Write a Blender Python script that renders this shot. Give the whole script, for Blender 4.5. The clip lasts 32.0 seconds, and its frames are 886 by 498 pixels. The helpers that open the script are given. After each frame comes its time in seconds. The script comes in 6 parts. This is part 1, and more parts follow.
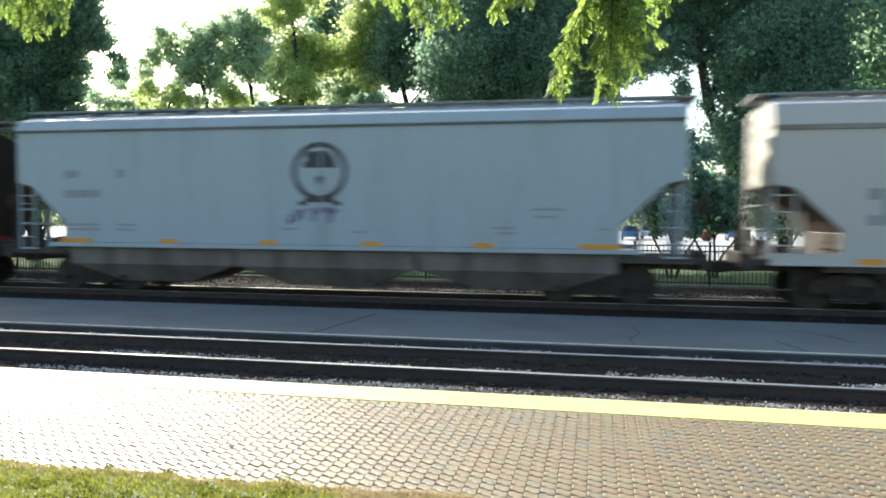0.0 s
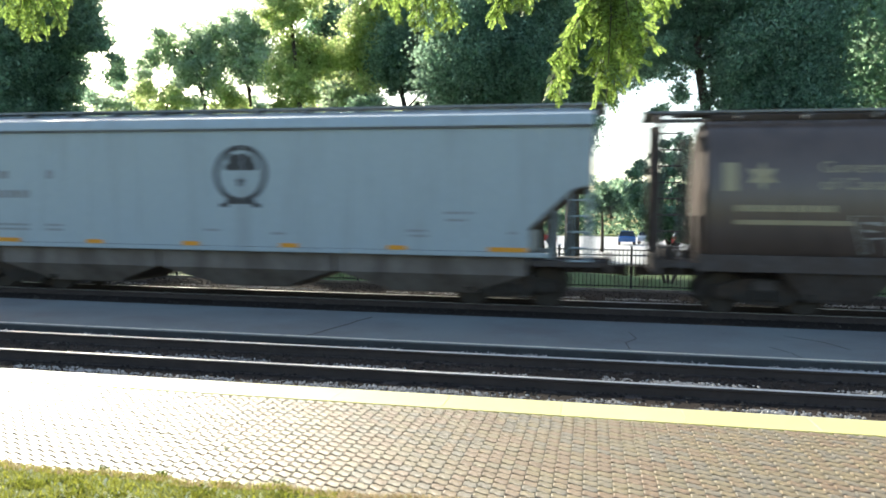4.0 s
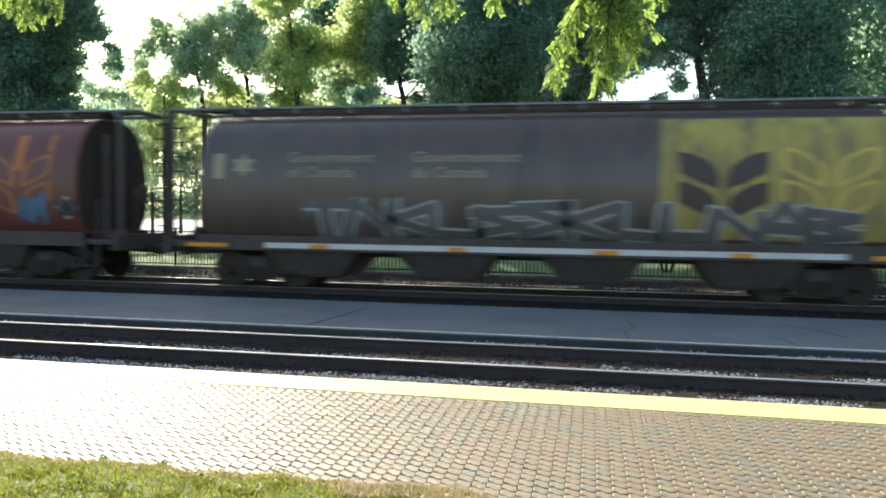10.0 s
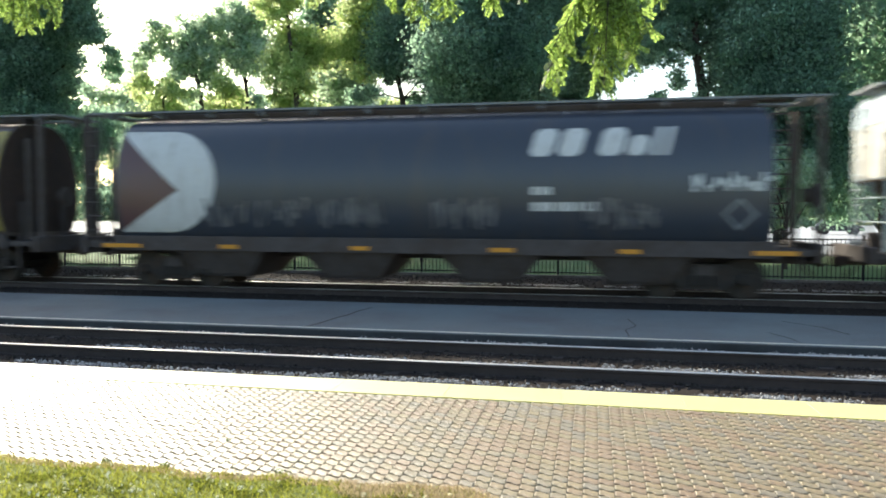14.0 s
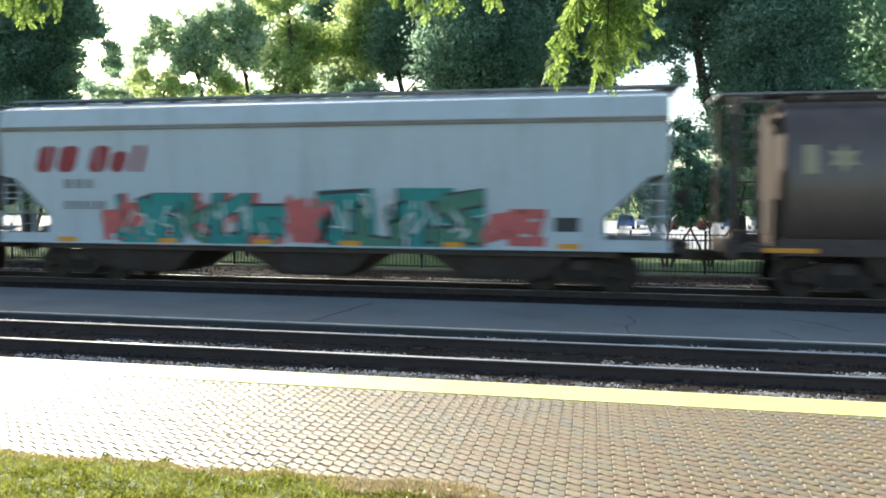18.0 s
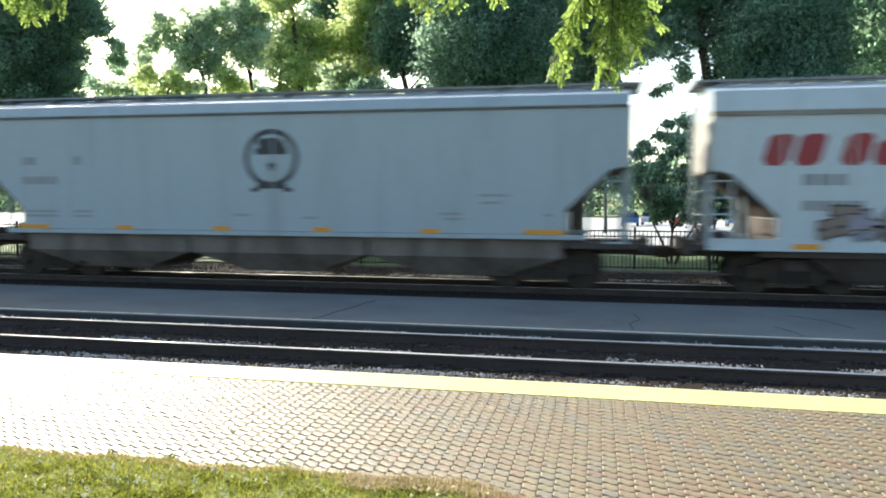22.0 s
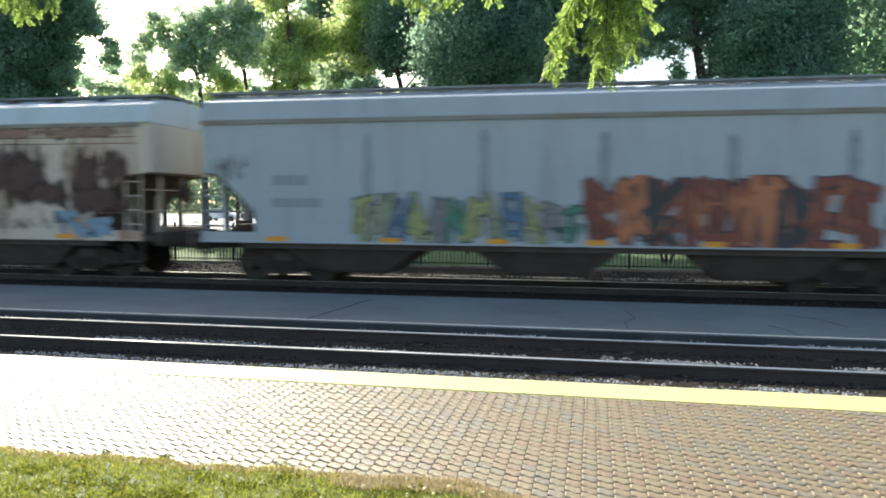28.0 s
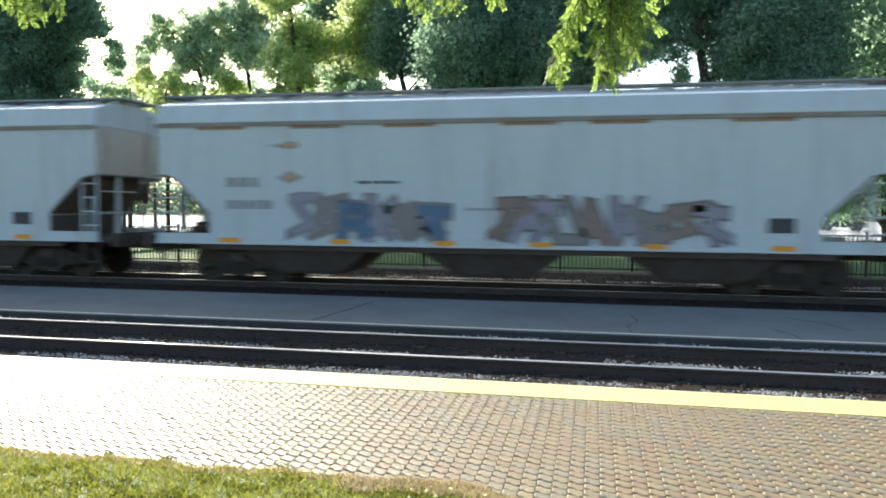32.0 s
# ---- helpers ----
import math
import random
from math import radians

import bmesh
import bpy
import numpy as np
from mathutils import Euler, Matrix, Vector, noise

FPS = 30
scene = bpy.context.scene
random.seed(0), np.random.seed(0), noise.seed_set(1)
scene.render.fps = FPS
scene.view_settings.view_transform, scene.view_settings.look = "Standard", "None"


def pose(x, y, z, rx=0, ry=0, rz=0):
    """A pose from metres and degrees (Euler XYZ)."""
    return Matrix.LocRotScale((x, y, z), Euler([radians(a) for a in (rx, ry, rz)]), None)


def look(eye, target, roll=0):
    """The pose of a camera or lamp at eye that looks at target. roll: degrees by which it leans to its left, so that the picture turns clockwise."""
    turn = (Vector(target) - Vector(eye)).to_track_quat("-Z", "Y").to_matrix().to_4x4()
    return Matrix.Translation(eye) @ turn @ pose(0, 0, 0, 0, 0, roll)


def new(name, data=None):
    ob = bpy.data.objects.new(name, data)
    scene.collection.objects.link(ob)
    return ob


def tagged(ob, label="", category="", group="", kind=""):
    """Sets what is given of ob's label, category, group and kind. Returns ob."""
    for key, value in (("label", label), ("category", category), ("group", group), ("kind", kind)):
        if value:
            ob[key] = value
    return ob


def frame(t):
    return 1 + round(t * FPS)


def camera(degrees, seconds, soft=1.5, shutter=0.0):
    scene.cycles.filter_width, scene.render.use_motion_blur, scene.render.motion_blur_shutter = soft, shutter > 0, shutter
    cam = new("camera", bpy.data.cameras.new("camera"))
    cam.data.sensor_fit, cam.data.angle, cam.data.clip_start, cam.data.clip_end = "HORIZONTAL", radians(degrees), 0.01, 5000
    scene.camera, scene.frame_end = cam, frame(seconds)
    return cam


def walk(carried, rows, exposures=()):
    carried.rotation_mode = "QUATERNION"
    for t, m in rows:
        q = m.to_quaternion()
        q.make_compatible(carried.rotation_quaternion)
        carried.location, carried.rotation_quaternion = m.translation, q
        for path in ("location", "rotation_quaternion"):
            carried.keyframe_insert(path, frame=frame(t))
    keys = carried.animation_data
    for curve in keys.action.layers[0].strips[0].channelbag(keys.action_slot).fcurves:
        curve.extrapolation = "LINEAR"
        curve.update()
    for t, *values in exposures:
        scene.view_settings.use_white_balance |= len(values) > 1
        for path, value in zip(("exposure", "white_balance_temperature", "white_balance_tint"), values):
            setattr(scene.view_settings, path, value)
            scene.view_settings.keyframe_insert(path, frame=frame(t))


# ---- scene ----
# A freight train of covered hopper cars passes a small station: near track, middle platform, far track.
# x runs along the track (the train moves towards +x), y away from the viewer, z up from the rail tops.
CAM_H = 1.97
SPEED = 13.61
TRACK_Y = 18.78
NEAR_Y = 10.36
cam = camera(61.04, 32.0, soft=1.9, shutter=0.55)
TURNS = [
    (0.0, 11.69, -2.35, 0.32), (0.5, 11.87, -2.24, 0.14), (1.0, 11.89, -2.18, 0.36), (1.5, 11.85, -2.38, 0.77),
    (2.0, 11.81, -2.38, 0.73), (2.5, 11.79, -2.36, 0.63), (3.0, 11.79, -2.32, 0.78), (3.5, 11.62, -2.09, 0.83),
    (5.5, 11.21, -2.07, 0.67), (6.0, 11.42, -1.81, 1.02), (6.5, 11.08, -1.78, 0.91), (7.0, 11.02, -2.27, 1.02),
    (7.5, 11.21, -2.93, 0.87), (8.0, 11.31, -3.49, 0.76), (8.5, 11.71, -3.23, 0.63), (9.0, 11.78, -3.02, 0.72),
    (9.5, 11.67, -2.88, 0.90), (10.0, 11.34, -2.86, 0.64), (10.5, 11.34, -3.20, 0.32), (11.0, 11.27, -3.20, 0.37),
    (11.5, 11.22, -3.24, 0.30), (12.0, 11.33, -3.14, 0.36), (12.5, 11.54, -3.28, 0.39), (13.0, 11.45, -3.11, 0.51),
    (13.5, 11.33, -2.76, 0.39), (14.0, 11.37, -2.87, 0.14), (14.5, 11.34, -2.89, 0.26), (15.0, 11.48, -2.72, 0.33),
    (15.5, 12.18, -2.60, 0.11), (17.5, 11.42, -3.10, 0.27), (18.0, 11.38, -3.18, 0.31), (18.5, 11.37, -3.28, 0.24),
    (19.0, 11.28, -3.19, 0.14), (19.5, 11.49, -3.37, 0.00), (20.0, 11.28, -3.40, 0.21), (20.5, 11.61, -3.25, 0.37),
    (21.0, 11.65, -3.11, 0.46), (21.5, 11.85, -3.12, 0.68), (22.0, 11.69, -3.40, 0.25), (22.5, 11.58, -3.52, 0.26),
    (23.0, 11.96, -3.47, 0.36), (23.5, 11.79, -3.04, 0.23), (24.0, 11.98, -2.81, 0.40), (24.5, 12.11, -2.57, 0.36),
    (25.0, 11.93, -2.50, 0.33), (25.5, 11.72, -2.67, 0.14), (27.5, 11.48, -3.52, 0.28), (28.0, 11.32, -3.46, 0.18),
    (28.5, 11.27, -3.22, 0.10), (29.0, 11.10, -3.18, 0.20), (29.5, 11.38, -3.29, 0.38), (30.0, 11.58, -3.55, 0.25),
    (30.5, 11.62, -3.73, 0.13), (31.0, 11.50, -3.74, 0.03), (31.5, 11.51, -3.57, 0.25), (32.0, 11.54, -3.27, 0.34),
]


def turn(yaw, pitch, roll):
    """The viewer's pose from degrees to the left, up, and of lean."""
    return pose(0, 0, CAM_H, 0, 0, yaw) @ pose(0, 0, 0, 90 + pitch, 0, 0) @ pose(0, 0, 0, 0, 0, roll)


walk(cam, [(t, turn(a, b, c)) for t, a, b, c in TURNS], exposures=[(0.0, 1.15, 6500, 5.0), (32.0, 1.15, 6500, 5.0)])

# ---- light: low sun behind the train, ahead and to the left ----
SUN_AZ, SUN_EL = radians(43), radians(25.5)
sun_from = Vector((-math.sin(SUN_AZ) * math.cos(SUN_EL), math.cos(SUN_AZ) * math.cos(SUN_EL), math.sin(SUN_EL)))
world = bpy.data.worlds.new("sky")
scene.world = world
world.use_nodes = True
wn = world.node_tree.nodes
sky = wn.new("ShaderNodeTexSky")
sky.sky_type, sky.sun_disc, sky.sun_elevation, sky.sun_rotation = "NISHITA", False, SUN_EL, -SUN_AZ
sky.dust_density, sky.air_density, sky.ozone_density = 2.0, 1.0, 1.0
world.node_tree.links.new(sky.outputs[0], wn["Background"].inputs[0])
wn["Background"].inputs[1].default_value = 0.15
sun = new("sun", bpy.data.lights.new("sun", "SUN"))
sun.data.energy, sun.data.angle, sun.data.color = 5.0, radians(0.6), (1.0, 0.93, 0.80)
sun.matrix_world = look(sun_from * 80, (0, 0, 0))


# ---- materials ----
def nodes_of(name):
    m = bpy.data.materials.new(name)
    m.use_nodes = True
    n, l = m.node_tree.nodes, m.node_tree.links
    return m, n, l, n["Principled BSDF"]


def noise_node(n, l, scale, detail=4.0, stretch=(1, 1, 1), rough=0.6):
    tc, mp, nz = n.new("ShaderNodeTexCoord"), n.new("ShaderNodeMapping"), n.new("ShaderNodeTexNoise")
    mp.inputs["Scale"].default_value = stretch
    nz.inputs["Scale"].default_value, nz.inputs["Detail"].default_value, nz.inputs["Roughness"].default_value = scale, detail, rough
    l.new(tc.outputs["Object"], mp.inputs[0]), l.new(mp.outputs[0], nz.inputs[0])
    return nz.outputs[0]


def ramp(n, l, src, lo, hi):
    r = n.new("ShaderNodeMapRange")
    r.inputs["From Min"].default_value, r.inputs["From Max"].default_value = lo, hi
    l.new(src, r.inputs[0])
    return r.outputs[0]


def mix(n, l, fac, a, b):
    m = n.new("ShaderNodeMix")
    m.data_type = "RGBA"
    if isinstance(fac, float):
        m.inputs[0].default_value = fac
    else:
        l.new(fac, m.inputs[0])
    for v, s in ((a, m.inputs[6]), (b, m.inputs[7])):
        if isinstance(v, tuple):
            s.default_value = (*v[:3], 1)
        else:
            l.new(v, s)
    return m.outputs[2]


def scaled(c, k):
    return tuple(min(1, v * k) for v in c)


def surface(name, col, rough=0.7, metal=0.0, scale=6.0, var=0.3, stain=None, stain_scale=0.8, stain_at=(0.5, 0.75), stretch=(1, 1, 1),
            bump=0.2, bump_scale=40.0, island=0.0, spec=0.4):
    """One procedural surface: base colour with grain, larger stains, fine relief."""
    m, n, l, b = nodes_of(name)
    c = mix(n, l, noise_node(n, l, scale), scaled(col, 1 - var), scaled(col, 1 + var))
    if stain:
        c = mix(n, l, ramp(n, l, noise_node(n, l, stain_scale, 6.0, stretch), *stain_at), c, stain)
    if island:
        g = n.new("ShaderNodeNewGeometry")
        o = n.new("ShaderNodeObjectInfo")
        s = n.new("ShaderNodeMath")
        s.operation = "ADD"
        l.new(g.outputs["Random Per Island"], s.inputs[0]), l.new(o.outputs["Random"], s.inputs[1])
        f = n.new("ShaderNodeMath")
        f.operation = "FRACT"
        l.new(s.outputs[0], f.inputs[0])
        v = n.new("ShaderNodeMapRange")
        v.inputs["To Min"].default_value, v.inputs["To Max"].default_value = 1 - island, 1 + island
        l.new(f.outputs[0], v.inputs[0])
        h = n.new("ShaderNodeHueSaturation")
        l.new(v.outputs[0], h.inputs["Value"])
        l.new(c, h.inputs["Color"])
        c = h.outputs[0]
    l.new(c, b.inputs["Base Color"])
    b.inputs["Roughness"].default_value, b.inputs["Metallic"].default_value = rough, metal
    b.inputs["Specular IOR Level"].default_value = spec
    if bump:
        bp = n.new("ShaderNodeBump")
        bp.inputs["Strength"].default_value, bp.inputs["Distance"].default_value = bump, 0.01
        l.new(noise_node(n, l, bump_scale, 3.0), bp.inputs["Height"])
        l.new(bp.outputs[0], b.inputs["Normal"])
    return m


def paver_material(name, cols):
    """Cast concrete pavers: each leans to one of three shades, in loose patches, with grain and worn grime."""
    m, n, l, b = nodes_of(name)
    g, o, q = n.new("ShaderNodeNewGeometry"), n.new("ShaderNodeObjectInfo"), n.new("ShaderNodeMath")
    q.operation = "ADD"
    l.new(g.outputs["Random Per Island"], q.inputs[0]), l.new(o.outputs["Random"], q.inputs[1])
    f = n.new("ShaderNodeMath")
    f.operation = "FRACT"
    l.new(q.outputs[0], f.inputs[0])
    w = n.new("ShaderNodeMath")
    w.operation = "MULTIPLY_ADD"
    geo_noise = n.new("ShaderNodeTexNoise")
    geo_noise.inputs["Scale"].default_value, geo_noise.inputs["Detail"].default_value = 1.1, 3.0
    l.new(g.outputs["Position"], geo_noise.inputs[0])
    l.new(f.outputs[0], w.inputs[0])
    w.inputs[1].default_value = 0.75
    l.new(ramp(n, l, geo_noise.outputs[0], 0.25, 1.15), w.inputs[2])
    c = mix(n, l, ramp(n, l, w.outputs[0], 0.35, 0.62), cols[0], cols[1])
    c = mix(n, l, ramp(n, l, w.outputs[0], 0.62, 0.95), c, cols[2])
    c = mix(n, l, ramp(n, l, noise_node(n, l, 70.0, 3.0), 0.35, 0.8), c, scaled(cols[2], 0.72))
    l.new(c, b.inputs["Base Color"])
    b.inputs["Roughness"].default_value, b.inputs["Specular IOR Level"].default_value = 0.52, 0.75
    bp = n.new("ShaderNodeBump")
    bp.inputs["Strength"].default_value, bp.inputs["Distance"].default_value = 0.45, 0.01
    l.new(noise_node(n, l, 80.0, 3.0), bp.inputs["Height"]), l.new(bp.outputs[0], b.inputs["Normal"])
    return m


def leaf_material(name, col, trans, var=0.35):
    m, n, l, b = nodes_of(name)
    g = n.new("ShaderNodeNewGeometry")
    c = mix(n, l, g.outputs["Random Per Island"], scaled(col, 1 - var), scaled(col, 1 + var))
    tl = n.new("ShaderNodeBsdfTranslucent")
    l.new(mix(n, l, g.outputs["Random Per Island"], scaled(trans, 1 - var), scaled(trans, 1 + var)), tl.inputs[0])
    l.new(c, b.inputs["Base Color"])
    b.inputs["Roughness"].default_value, b.inputs["Specular IOR Level"].default_value = 0.6, 0.18
    mx = n.new("ShaderNodeMixShader")
    mx.inputs[0].default_value = 0.68
    l.new(b.outputs[0], mx.inputs[1]), l.new(tl.outputs[0], mx.inputs[2])
    l.new(mx.outputs[0], n["Material Output"].inputs[0])
    return m


def soft_stain(name, col):
    """A stain whose edge fades out in noise, over the extent of its own plate."""
    m, n, l, b = nodes_of(name)
    tc, sx = n.new("ShaderNodeTexCoord"), n.new("ShaderNodeSeparateXYZ")
    l.new(tc.outputs["Generated"], sx.inputs[0])

    def op(kind, a, c):
        q = n.new("ShaderNodeMath")
        q.operation = kind
        for i, v in enumerate((a, c)):
            if isinstance(v, (int, float)):
                q.inputs[i].default_value = v
            else:
                l.new(v, q.inputs[i])
        return q.outputs[0]
    du, dv = op("SUBTRACT", sx.outputs[0], 0.5), op("SUBTRACT", sx.outputs[2], 0.5)
    r = op("SQRT", op("ADD", op("MULTIPLY", du, du), op("MULTIPLY", dv, dv)), 0)
    f = op("ADD", op("SUBTRACT", 0.36, r), op("MULTIPLY", op("SUBTRACT", noise_node(n, l, 2.6, 5.0, (1.6, 1, 0.7)), 0.5), 0.75))
    a = ramp(n, l, f, -0.02, 0.16)
    l.new(mix(n, l, noise_node(n, l, 4.0), scaled(col, 0.6), scaled(col, 1.5)), b.inputs["Base Color"])
    b.inputs["Roughness"].default_value = 0.85
    l.new(a, b.inputs["Alpha"])
    return m


def paint(name, col, dirt=(0.16, 0.13, 0.10), amount=(0.5, 0.85), rough=0.45, streaks=3.0, var=0.08, spec=0.4):
    """Weathered car paint: vertical dirt streaks and grain."""
    return surface(name, col, rough, 0.0, 5.0, var, dirt, 0.7, amount, (streaks, streaks, 0.35), 0.12, 60.0, 0.0, spec)


